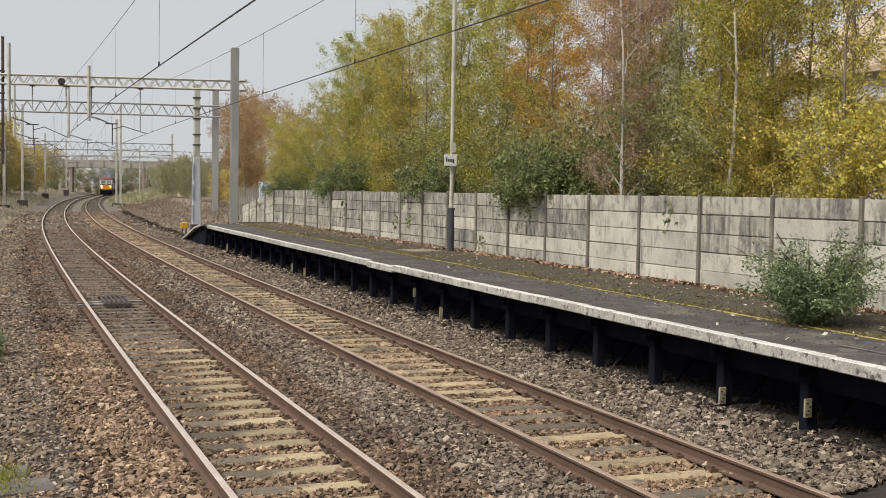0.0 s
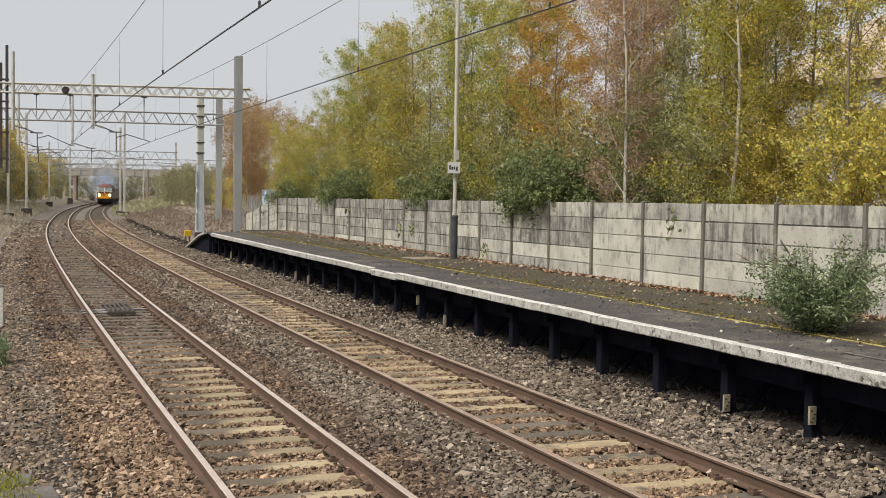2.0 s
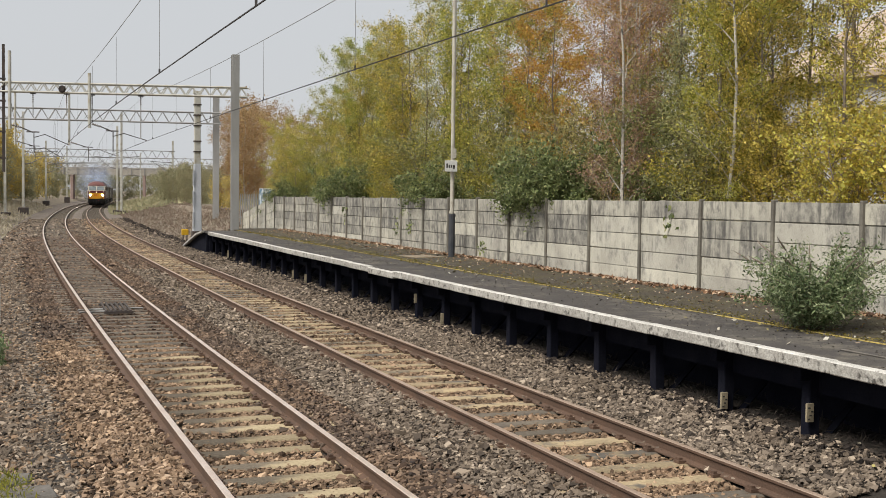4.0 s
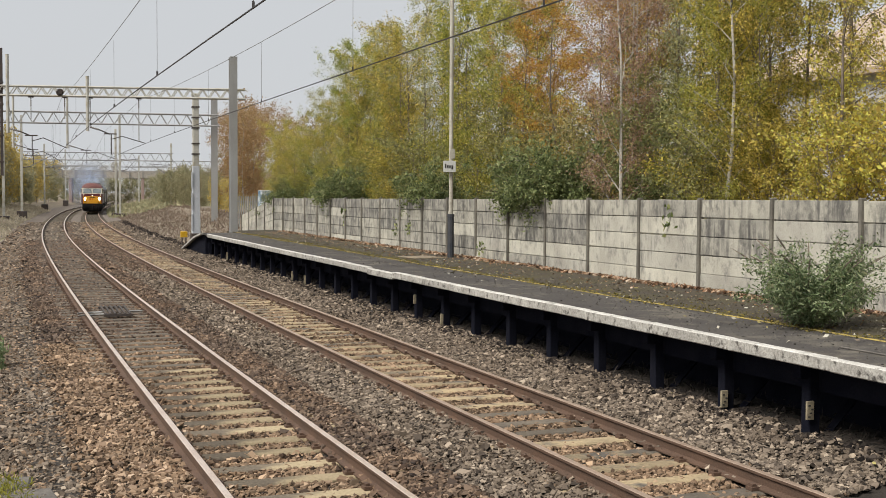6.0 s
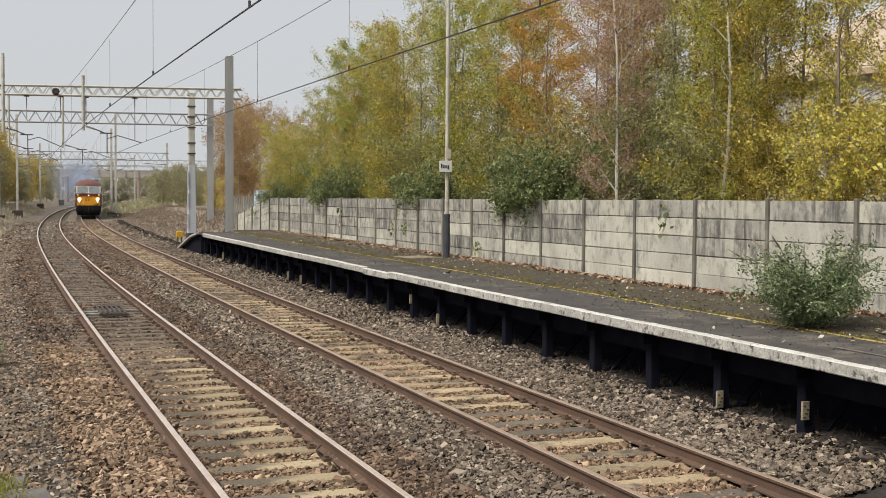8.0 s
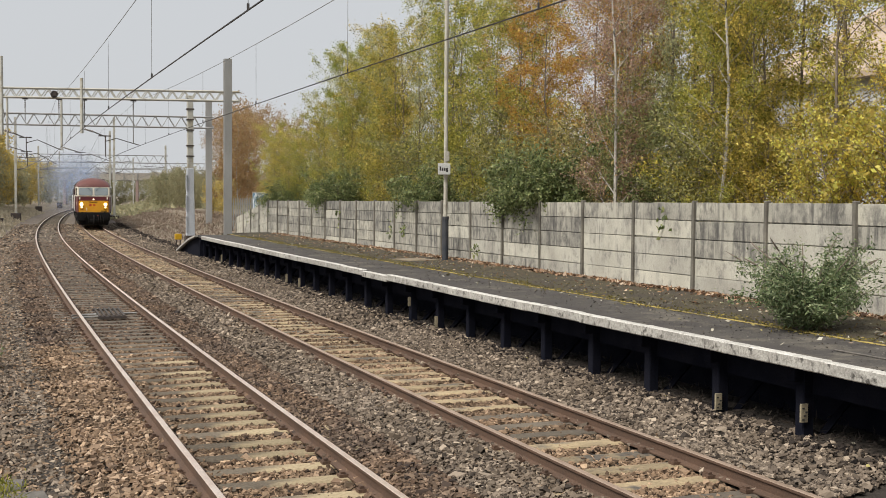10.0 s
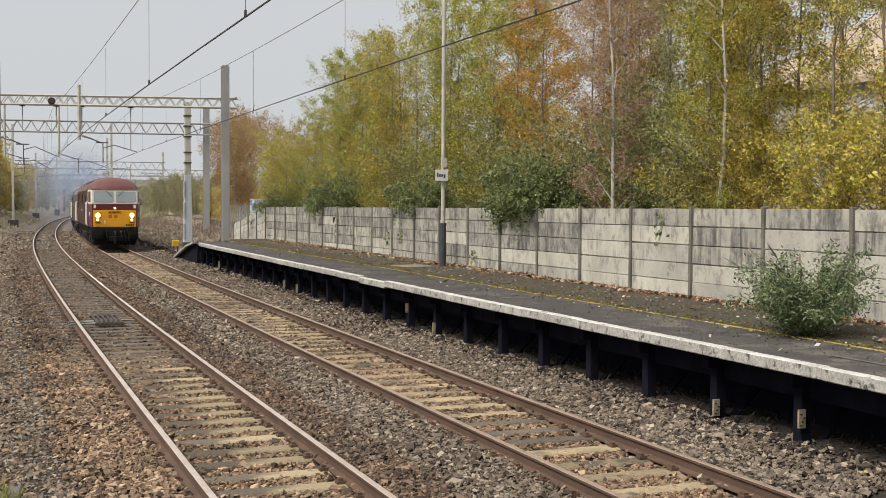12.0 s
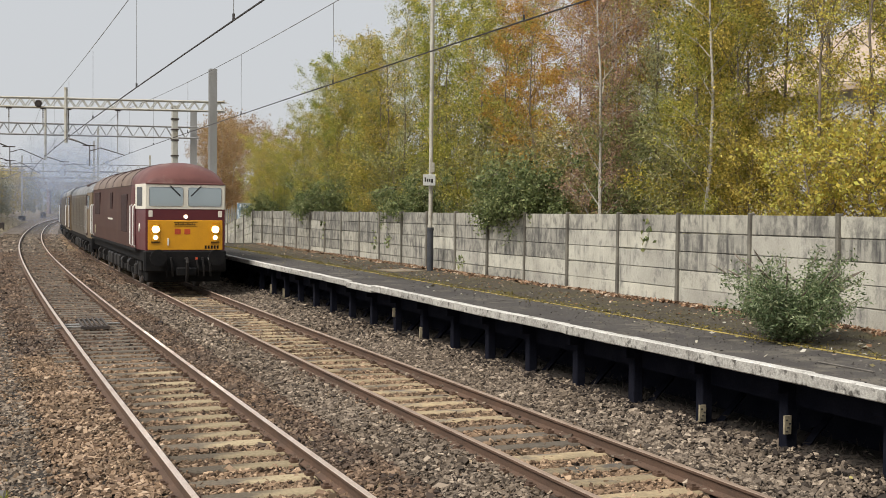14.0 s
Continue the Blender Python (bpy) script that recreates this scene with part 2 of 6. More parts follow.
def raw(name, verts, quads, material, smooth=False):
    """A mesh from arrays of points and faces, all with the same number of corners."""
    me = bpy.data.meshes.new(name)
    nv, nf, nc = len(verts), len(quads), len(quads[0])
    me.vertices.add(nv)
    me.vertices.foreach_set("co", np.asarray(verts, np.float32).ravel())
    me.loops.add(nf * nc)
    me.loops.foreach_set("vertex_index", np.asarray(quads, np.int32).ravel())
    me.polygons.add(nf)
    me.polygons.foreach_set("loop_start", np.arange(0, nf * nc, nc, dtype=np.int32))
    me.update(calc_edges=True)
    me.materials.append(material)
    me.polygons.foreach_set("use_smooth", [smooth] * nf)
    return me


RNG = np.random.default_rng(7)


# ---- ground: one sheet with the line's bed, the platform's cess and the bank ----
def ground_z(s, d):
    """Height of the ground s along and d to the right of the line."""
    if -2.2 <= d <= 5.0:
        z = -0.20
    elif d < -2.2:
        z = -0.20 - 0.12 * min(1, (-2.2 - d) / 1.5) + (0.4 * min(1, (-3.7 - d) / 4) if d < -3.7 else 0)
    elif d < 9.7:
        z = -0.20 + 0.18 * min(1, (d - 5.0) / 0.9)
    else:
        z = 0.75 + 0.6 * min(1, (d - 9.7) / 8)
    if d > 5.0 and s > 58:
        far = -0.15 + 1.25 * min(1, max(0, (d - 6.5) / 6)) * min(1, (s - 58) / 10)
        z = far if s > 62 else z + (far - z) * (s - 58) / 4
    if s > 90 and d < -2.6:
        z += 0.7 * min(1, (s - 90) / 40) * min(1, (-2.6 - d) / 2)
    return z


def make_ground():
    bm = bmesh.new()
    ds = [-1500, -400, -150, -60, -25, -12, -8, -5.5, -4.2, -3.7, -3, -2.2, -1, 0, 1.7, 3.4, 5.0, 5.6, 6.2, 9.2, 9.7, 10.4, 12, 14, 18, 26, 45, 90, 200, 500, 1600]
    ss = [-60, -30, -12, 0, 6, 12, 18, 24, 30, 36, 42, 48, 54, 58, 60, 62, 65, 70, 78, 88, 100, 115, 130, 150, 175, 200, 240, 280, 330, 400, 500, 600]
    grid = []
    for s in ss:
        row = []
        for d in ds:
            z = ground_z(s, d)
            if abs(d) > 11:
                z += 0.25 * noise.noise(Vector((s * 0.05, d * 0.05, 0)))
            if abs(d) > 60:
                p = at(s, math.copysign(60, d), z) + (at(300, d, 0) - at(300, math.copysign(60, d), 0))
            else:
                p = at(s, d, z)
            row.append(bm.verts.new(p))
        grid.append(row)
    far = [bm.verts.new(v.co + Vector((-0.22, 0.97, 0)) * 2600) for v in grid[-1]]
    near = [bm.verts.new(v.co + Vector((0.2, -0.9, 0)) * 800) for v in grid[0]]
    grid = [near] + grid + [far]
    for a, b in zip(grid, grid[1:]):
        for i in range(len(ds) - 1):
            bm.faces.new((a[i], a[i + 1], b[i + 1], b[i]))
    bmesh.ops.recalc_face_normals(bm, faces=bm.faces)
    for f in bm.faces:
        if f.normal.z < 0:
            f.normal_flip()
    bm.faces.ensure_lookup_table()
    for r in range(len(grid) - 1):
        for i in range(len(ds) - 1):
            f = bm.faces[r * (len(ds) - 1) + i]
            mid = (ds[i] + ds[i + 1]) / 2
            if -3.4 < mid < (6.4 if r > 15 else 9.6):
                # Index 2 is the near bed with gap shade painted into its colour.
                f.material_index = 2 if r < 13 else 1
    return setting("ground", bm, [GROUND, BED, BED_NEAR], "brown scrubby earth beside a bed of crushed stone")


ground = make_ground()


# ---- track ----
def rail_profile(c):
    return [(c - 0.07, -0.16), (c - 0.07, -0.145), (c - 0.012, -0.12), (c - 0.012, -0.045), (c - 0.035, -0.03), (c - 0.035, -0.006),
            (c - 0.028, 0.0), (c + 0.028, 0.0), (c + 0.035, -0.006), (c + 0.035, -0.03), (c + 0.012, -0.045), (c + 0.012, -0.12), (c + 0.07, -0.145), (c + 0.07, -0.16)]


def make_track(name, centre, head_mat, label):
    t = tagged(new(name), label, kind="structure")
    for c in (centre - HALF, centre + HALF):
        bm = sweep(rail_profile(c), 2, 590, 2.0)
        bm.faces.ensure_lookup_table()
        for f in bm.faces:
            if f.normal.z > 0.5 and all(v.co.z > -0.01 for v in f.verts):
                f.material_index = 1
        part("rail", bm, [RAIL_SIDE, head_mat], t, "worn steel running rail")
    return t


track_left = make_track("track_left", 0.0, RAIL_TOP, "curving railway track with bright polished rails")
track_right = make_track("track_right", GAP, RAIL_DULL, "curving railway track with dull brown rails")


# ---- platform ----
EDGE = 5.534
TOP = 0.915
P_END = 53.2
LINE_D = 7.22


def make_platform():
    p = tagged(new("platform"), "disused timber-framed railway platform with a worn asphalt deck", kind="structure")
    part("deck", sweep([(EDGE + 0.13, TOP - 0.09), (EDGE + 0.13, TOP), (LINE_D - 0.04, TOP), (LINE_D - 0.04, TOP - 0.09)], -12, P_END, 2.0), ASPHALT, p, "worn dark asphalt deck")
    part("deck_back", sweep([(LINE_D - 0.04, TOP - 0.3), (LINE_D - 0.04, TOP + 0.004), (9.62, TOP + 0.03), (9.62, TOP - 0.3)], -12, P_END + 3, 2.0), MOSS, p, "mossy littered strip behind the yellow line")
    part("fascia", sweep([(EDGE + 0.46, TOP - 0.46), (EDGE + 0.46, TOP - 0.09), (EDGE + 0.6, TOP - 0.09), (EDGE + 0.6, TOP - 0.46)], -12, P_END, 2.0), BLACK_TIMBER, p, "shade-blackened edge beam")
    # Black sheet added behind the posts in place of the shaded void.
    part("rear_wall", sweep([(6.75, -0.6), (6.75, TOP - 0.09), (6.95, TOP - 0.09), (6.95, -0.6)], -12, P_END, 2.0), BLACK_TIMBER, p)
    # ramp at the far end
    for name, lo, up, mats, d0, d1 in (("ramp", -0.4, 0.0, BLACK_TIMBER, EDGE + 0.2, 8.6), ("ramp_surface", -0.05, 0.01, ASPHALT, EDGE + 0.12, 8.65), ("ramp_edging", -0.07, 0.015, COPING, EDGE, EDGE + 0.12)):
        bm = bmesh.new()
        prof = []
        for s, z in ((P_END, TOP), (P_END + 2.2, TOP - 0.22), (P_END + 6.6, -0.02)):
            low = lo if name == "ramp" else z + lo
            prof.append([bm.verts.new(at(s, d, zz)) for d, zz in ((d0, z + up), (d1, z + up), (d1, low), (d0, low))])
        for a, b in zip(prof, prof[1:]):
            for i in range(4):
                bm.faces.new((a[i], a[(i + 1) % 4], b[(i + 1) % 4], b[i]))
        bm.faces.new(prof[0][::-1])
        bm.faces.new(prof[-1])
        bmesh.ops.recalc_face_normals(bm, faces=bm.faces)
        part(name, bm, mats, p)
    return p


platform = make_platform()
setting("yellow_line", sweep([(LINE_D - 0.035, TOP - 0.02), (LINE_D - 0.035, TOP + 0.008), (LINE_D + 0.045, TOP + 0.008), (LINE_D + 0.045, TOP - 0.02)], -8, P_END + 1, 1.0), YELLOW_LINE, "worn yellow safety line along the platform")

# ---- boundary wall of panels between posts ----
WALL_D = 9.42
BAY = 2.162
W0 = 56.30
W_TOP = 2.64     # falls by W_FALL a metre along the line
W_FALL = 0.0036
PANEL_H = 0.335


def make_wall():
    w = tagged(new("wall_panels"), "concrete panel boundary wall with slotted posts, streaked and lichened", kind="structure")
    rows = 5

    def panel(dark, drop):
        """A panel between two posts; drop: how far its far end lies below its near end."""
        bm = cube((-0.03, 0.036, 0.008), (0.03, BAY - 0.036, PANEL_H - 0.01), 0.005)
        box(bm, (-0.004, 0.036, -0.014), (0.02, BAY - 0.036, 0.03))   # tongue that closes the joint
        for v in bm.verts:
            v.co.z -= drop * v.co.y / BAY
        return finish("panel", bm, dark)

    fall = W_FALL * BAY
    kinds = [panel(m, fall) for m in (PANEL, PANEL_MID, PANEL_DARK)]
    steep = [panel(m, 0.235) for m in (PANEL, PANEL_MID, PANEL_DARK)]
    post = finish("post", cube((-0.055, -0.036, -2.1), (0.055, 0.036, 0.03), 0.012), POST_C)
    rnd = random.Random(5)
    for k in range(-4, 30):
        s = W0 - k * BAY
        top = W_TOP - W_FALL * s if k >= 0 else W_TOP - W_FALL * W0 - 0.235 * -k
        wob = rnd.uniform(-0.008, 0.008)
        piece("post", post, w, place(s, WALL_D - 0.03 + wob, top) @ pose(0, 0, 0, rnd.uniform(-0.4, 0.4), rnd.uniform(-0.3, 0.3), 0))
        if k == -4:
            continue
        # the bays beyond the platform's end step down with the slope
        mesh = kinds if k > 0 else steep
        for r in range(rows):
            z = top - PANEL_H * (rows - r)
            far = s > 22
            chance = ((0.55, 0.97), (0.45, 0.9), (0.2, 0.65), (0.1, 0.5), (0.0, 0.25))[r] if far else ((1.0, 1.0), (0.95, 1.0), (0.75, 0.97), (0.4, 0.75), (0.05, 0.4))[r]
            u = rnd.random()
            dark = 0 if k <= 0 or u < chance[0] else 1 if u < chance[1] else 2
            piece("panel", mesh[dark], w, place(s, WALL_D + rnd.uniform(-0.008, 0.008), z + rnd.uniform(-0.004, 0.004)) @ pose(0, 0, 0, rnd.uniform(-0.15, 0.15), 0, 0))
    return w


wall_panels = make_wall()

# ---- sleepers, fastenings, stones ----
SPACING = 0.632


def line_points(s, d, z):
    th = np.interp(s, LS, LTH)
    return np.stack([np.interp(s, LS, LX) + np.cos(th) * d, np.interp(s, LS, LY) - np.sin(th) * d, z], -1)


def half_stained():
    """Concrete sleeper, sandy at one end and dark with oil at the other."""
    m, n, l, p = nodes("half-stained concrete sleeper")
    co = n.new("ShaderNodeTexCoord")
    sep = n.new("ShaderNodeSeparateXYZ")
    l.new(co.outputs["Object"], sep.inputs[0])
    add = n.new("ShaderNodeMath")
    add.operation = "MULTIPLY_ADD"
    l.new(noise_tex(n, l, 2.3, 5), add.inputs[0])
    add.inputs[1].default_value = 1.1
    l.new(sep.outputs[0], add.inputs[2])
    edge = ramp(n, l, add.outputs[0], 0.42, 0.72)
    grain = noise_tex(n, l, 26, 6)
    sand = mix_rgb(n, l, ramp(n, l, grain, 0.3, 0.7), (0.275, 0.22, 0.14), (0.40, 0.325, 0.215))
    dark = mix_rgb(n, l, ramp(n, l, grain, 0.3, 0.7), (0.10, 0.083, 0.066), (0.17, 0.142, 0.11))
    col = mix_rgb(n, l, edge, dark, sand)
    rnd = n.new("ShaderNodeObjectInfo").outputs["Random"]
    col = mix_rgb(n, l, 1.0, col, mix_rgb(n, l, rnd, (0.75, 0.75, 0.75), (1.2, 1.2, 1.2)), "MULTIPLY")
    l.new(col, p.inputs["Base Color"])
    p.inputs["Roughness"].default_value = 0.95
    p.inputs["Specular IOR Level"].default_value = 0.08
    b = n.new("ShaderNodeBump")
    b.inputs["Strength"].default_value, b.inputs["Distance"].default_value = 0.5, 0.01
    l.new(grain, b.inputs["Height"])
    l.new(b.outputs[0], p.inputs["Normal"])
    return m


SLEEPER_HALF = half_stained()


def sleeper_mesh(material):
    bm = cube((-1.25, -0.125, -0.2), (1.25, 0.125, 0.0), 0.02)
    for v in bm.verts:
        if abs(v.co.x) < 0.5:
            v.co.z -= 0.01
    return finish("sleeper", bm, material)


def lay_sleepers():
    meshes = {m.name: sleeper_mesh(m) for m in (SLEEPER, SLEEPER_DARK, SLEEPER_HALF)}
    rnd = random.Random(3)
    for track, c in ((track_left, 0.0), (track_right, GAP)):
        for k in range(150):
            s = 6 + k * SPACING
            if c == 0.0:
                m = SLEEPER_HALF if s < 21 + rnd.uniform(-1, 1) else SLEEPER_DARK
            else:
                m = SLEEPER if rnd.random() < 0.93 else SLEEPER_DARK
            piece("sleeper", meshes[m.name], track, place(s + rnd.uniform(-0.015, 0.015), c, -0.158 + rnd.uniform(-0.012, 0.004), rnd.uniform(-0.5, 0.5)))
        verts, quads = [], []
        far = np.arange(6 + 150 * SPACING, 300, SPACING)
        for s in far:
            b = len(verts)
            for ds, d in ((-0.12, -1.25), (-0.12, 1.25), (0.12, 1.25), (0.12, -1.25)):
                verts.append(at(float(s) + ds, c + d, -0.165))
            for ds, d in ((-0.12, -1.25), (-0.12, 1.25), (0.12, 1.25), (0.12, -1.25)):
                verts.append(at(float(s) + ds, c + d, -0.25))
            quads += [(b, b + 3, b + 2, b + 1), (b, b + 1, b + 5, b + 4), (b + 2, b + 3, b + 7, b + 6)]
        ob = new("far_sleepers", raw("far_sleepers", verts, quads, SLEEPER_DARK))
        ob.parent = track
        tagged(ob, "dull concrete sleepers receding along the track", kind="stuff")


lay_sleepers()


def lay_clips():
    """Rail pads and bent clips on every sleeper, beside each rail."""
    for track, c in ((track_left, 0.0), (track_right, GAP)):
        bm = bmesh.new()
        for k in range(70):
            s = 6 + k * SPACING
            for r in (-HALF, HALF):
                m = place(s, c + r, -0.158)
                for side in (-1, 1):
                    x0, x1 = sorted((side * 0.06, side * 0.15))
                    box(bm, (x0, -0.05, -0.005), (x1, 0.05, 0.03), m)
                    box(bm, (x0 + 0.02, -0.03, 0.028), (x1 - 0.03, 0.045, 0.055), m)
        ob = part("rail_clips", bm, RAIL_SIDE, track, "rusted rail clips and pads")
        tagged(ob, kind="stuff")


lay_clips()

STONE_GREY = scatter_mat("grey crushed stone", [(0.027, 0.021, 0.017), (0.142, 0.113, 0.09), (0.262, 0.21, 0.162), (0.102, 0.079, 0.06), (0.192, 0.153, 0.12), (0.44, 0.36, 0.28)], 0.85, 0, 0.25, (0.5, (0.78, 0.76, 0.74)))
STONE_TAN = scatter_mat("rust-tinted crushed stone", [(0.062, 0.043, 0.031), (0.265, 0.18, 0.122), (0.41, 0.295, 0.205), (0.165, 0.11, 0.077), (0.325, 0.226, 0.155), (0.57, 0.43, 0.31)], 0.85, 0, 0.25, (0.7, (0.66, 0.66, 0.66)))
STONE_BROWN = scatter_mat("brown crushed stone", [(0.033, 0.021, 0.015), (0.192, 0.125, 0.079), (0.314, 0.212, 0.138), (0.116, 0.079, 0.051), (0.244, 0.165, 0.107), (0.488, 0.344, 0.229)], 0.85, 0, 0.25, (0.6, (0.72, 0.73, 0.74)))
STONE_DARK = scatter_mat("oil- and shade-dark crushed stone", [(0.023, 0.017, 0.015), (0.095, 0.065, 0.049), (0.158, 0.113, 0.083), (0.059, 0.042, 0.032), (0.118, 0.085, 0.063), (0.271, 0.199, 0.147)], 0.8, 0, 0.3, (0.6, (1.3, 1.2, 1.08)))
# Stone colours darkened to stand for the shade below the platform.
STONE_SHADED = scatter_mat("shade-darkened crushed stone", [(0.008, 0.007, 0.008), (0.03, 0.025, 0.022), (0.06, 0.048, 0.04), (0.02, 0.016, 0.015), (0.04, 0.032, 0.028), (0.11, 0.09, 0.075)], 0.9, 0, 0.15)

CORNERS = np.array([(-1, -1, -1), (1, -1, -1), (1, 1, -1), (-1, 1, -1), (-1, -1, 1), (1, -1, 1), (1, 1, 1), (-1, 1, 1)], float)
SIDES = np.array([(4, 5, 6, 7), (0, 1, 5, 4), (1, 2, 6, 5), (2, 3, 7, 6), (3, 0, 4, 7)])


FADE = 0.22


def stones(name, s0, s1, d0, d1, density, size, z, material, label, avoid=(), slope=0.0, fade=True):
    """Loose stones over a strip of the bed; the strips run into one another at their edges."""
    z0 = d0
    d0, d1 = d0 - FADE, d1 + FADE
    n = int((s1 - s0) * (d1 - d0) * density)
    s, d = RNG.uniform(s0, s1, n), RNG.uniform(d0, d1, n)
    keep = RNG.random(n) < np.clip(np.minimum(d - d0, d1 - d) / (2 * FADE) + 0.0, 0, 1) if fade else np.ones(n, bool)
    for c in avoid:
        off = d - c
        phase = np.abs((s - 6 + SPACING / 2) % SPACING - SPACING / 2)
        keep &= ~((np.abs(off) < 0.66) & (phase < 0.125) & (RNG.random(n) > (0.13 if c == 0 else 0.26)))
        keep &= ~((np.abs(off) >= 0.66) & (np.abs(off) < 1.28) & (phase < 0.12) & (RNG.random(n) > 0.9))
        keep &= np.abs(np.abs(off) - HALF) > 0.085
    s, d = s[keep], d[keep]
    n = len(s)
    half = size * np.exp(RNG.normal(0, 0.32, (n, 1))) * np.stack([RNG.uniform(0.75, 1.25, n), RNG.uniform(0.55, 0.95, n), RNG.uniform(0.32, 0.62, n)], -1)
    v = CORNERS[None] * half[:, None, :] * RNG.uniform(0.32, 1.15, (n, 8, 3))
    v[:, 4:, :2] *= 0.9
    a, b, c = RNG.uniform(0, 6.28, n), RNG.normal(0, 0.36, n), RNG.normal(0, 0.36, n)
    for ang, i, j in ((b, 1, 2), (c, 0, 2), (a, 0, 1)):
        co, si = np.cos(ang)[:, None], np.sin(ang)[:, None]
        p, q = v[..., i] * co - v[..., j] * si, v[..., i] * si + v[..., j] * co
        v[..., i], v[..., j] = p, q
    base = line_points(s, d, z + slope * (d - z0) + RNG.uniform(-0.012, 0.014, n))
    v = v + base[:, None, :]
    quads = SIDES[None] + 8 * np.arange(n)[:, None, None]
    ob = new(name, raw(name, v.reshape(-1, 3), quads.reshape(-1, 4), material))
    return tagged(ob, label, kind="stuff")


NEAR, MID, FAR = 10.0, 24.0, 44.0
for s0, s1, dens, size in ((NEAR, MID, 700, 0.0265), (MID, FAR, 255, 0.031), (FAR, 75, 95, 0.042), (75, 120, 22, 0.065)):
    stones("ballast", s0, s1, -2.75, -1.75, dens * 0.75, size, -0.205, STONE_GREY, "grey-brown crushed stone beside the track")
    stones("ballast", s0, s1, -2.75, -1.75, dens * 0.2, size, -0.205, STONE_BROWN, "brown crushed stone beside the track")
    if s0 < 20:
        stones("ballast", s0, 19.5, -1.7, -0.66, dens * 0.6, size, -0.158, STONE_TAN, "rust-tinted crushed stone at the sleeper ends", (0.0,))
        stones("ballast", 18, 22.5, -1.5, -0.66, dens * 0.28, size, -0.178, STONE_TAN, "rust-tinted crushed stone at the sleeper ends", (0.0,))
        stones("ballast", s0, 19, -1.75, -0.66, dens * 0.5, size, -0.15, STONE_BROWN, "brown crushed stone at the sleeper ends", (0.0,))
        stones("ballast", 19, s1, -1.75, -0.66, dens * 0.8, size, -0.178, STONE_BROWN, "brown crushed stone at the sleeper ends", (0.0,))
    else:
        stones("ballast", s0, s1, -1.75, -0.66, dens, size, -0.178, STONE_DARK if s0 < 60 else STONE_GREY, "dull crushed stone at the sleeper ends", (0.0,))
    stones("ballast", s0, s1, -0.68, 0.68, dens, size, -0.187, STONE_BROWN if s0 < 20 else STONE_DARK if s0 < 60 else STONE_GREY, "dark crushed stone between the rails", (0.0,))
    stones("ballast", s0, s1, 0.66, 1.3, dens, size, -0.178, STONE_DARK, "dark crushed stone at the sleeper ends", (0.0,))
    stones("ballast", s0, s1, 1.3, 2.2, dens, size, -0.185, STONE_GREY, "dull crushed stone between the tracks", (GAP,))
    stones("ballast", s0, s1, 2.2, 4.7, dens, size, -0.187, STONE_BROWN, "brown crushed stone under the track", (GAP,))
    stones("ballast", s0, s1, 4.7, 5.8, dens, size, -0.19, STONE_GREY, "grey crushed stone beside the platform", (GAP,), 0.14)
    if s0 < 60:
        # Beyond 44 m the first heap is darker, painting in the train's contact shadow.
        for d0, d1, m in ((GAP - 1.4, GAP - 0.92, STONE_GREY if s0 < 40 else STONE_DARK), (GAP + 0.92, GAP + 1.4, STONE_GREY), (0.92, 1.4, STONE_DARK)):
            stones("ballast", s0, s1, d0, d1, dens * 0.75, size, -0.15, m, "crushed stone heaped over the sleeper ends", fade=False)
    # Under the overhang the shade is painted into the stones' colour.
    stones("ballast", s0, s1, 5.75, 6.4, dens * 0.6, size, -0.04, STONE_SHADED, "shade-darkened crushed stone under the platform", (GAP,))

# ---- coping slabs and platform framing ----
rnd_c = random.Random(9)
SLAB = 1.83
slab_meshes = []
for k in range(4):
    bm = cube((0, 0.004, -0.125), (0.135, SLAB - 0.004, 0.016), 0.012)
    bmesh.ops.subdivide_edges(bm, edges=[e for e in bm.edges if e.calc_length() > 0.5], cuts=7)
    for v in bm.verts:
        v.co.z += noise.noise(v.co * 3 + Vector((k * 7, 0, 0))) * 0.004
    bm.normal_update()
    for f in bm.faces:
        f.material_index = 1 if f.normal.z > 0.5 else 0
    slab_meshes.append(finish("coping_slab", bm, [COPING, COPING_TOP]))
for k in range(70):
    s = -9 + k * SLAB
    if s + SLAB > P_END:
        break
    drop = -0.03 if 25.4 < s < 26.1 else rnd_c.uniform(-0.006, 0.006)
    piece("coping_slab", slab_meshes[k % 4], platform, place(s, EDGE + rnd_c.uniform(-0.012, 0.008), TOP + 0.004 + drop, rnd_c.uniform(-0.25, 0.25)))

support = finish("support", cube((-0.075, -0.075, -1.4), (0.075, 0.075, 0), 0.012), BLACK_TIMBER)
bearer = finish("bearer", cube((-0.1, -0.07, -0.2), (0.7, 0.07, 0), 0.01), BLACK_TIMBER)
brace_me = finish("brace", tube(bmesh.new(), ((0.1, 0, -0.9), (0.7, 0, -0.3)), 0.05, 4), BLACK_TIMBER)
PLATE = mat("grubby enamel plate", (0.34, 0.29, 0.20), (0.17, 0.145, 0.10), scale=8, fine=60, bump=0.1)
PLATE_MARK = mat("black plate marking", (0.03, 0.03, 0.03), (0.06, 0.055, 0.05), bump=0)
for k in range(-4, 26):
    s = 11.95 + 1.65 * k
    piece("support", support, platform, place(s, 5.95, TOP - 0.12))
    piece("bearer", bearer, platform, place(s, 5.85, TOP - 0.12))
    piece("brace", brace_me, platform, place(s, 5.85, TOP - 0.3))


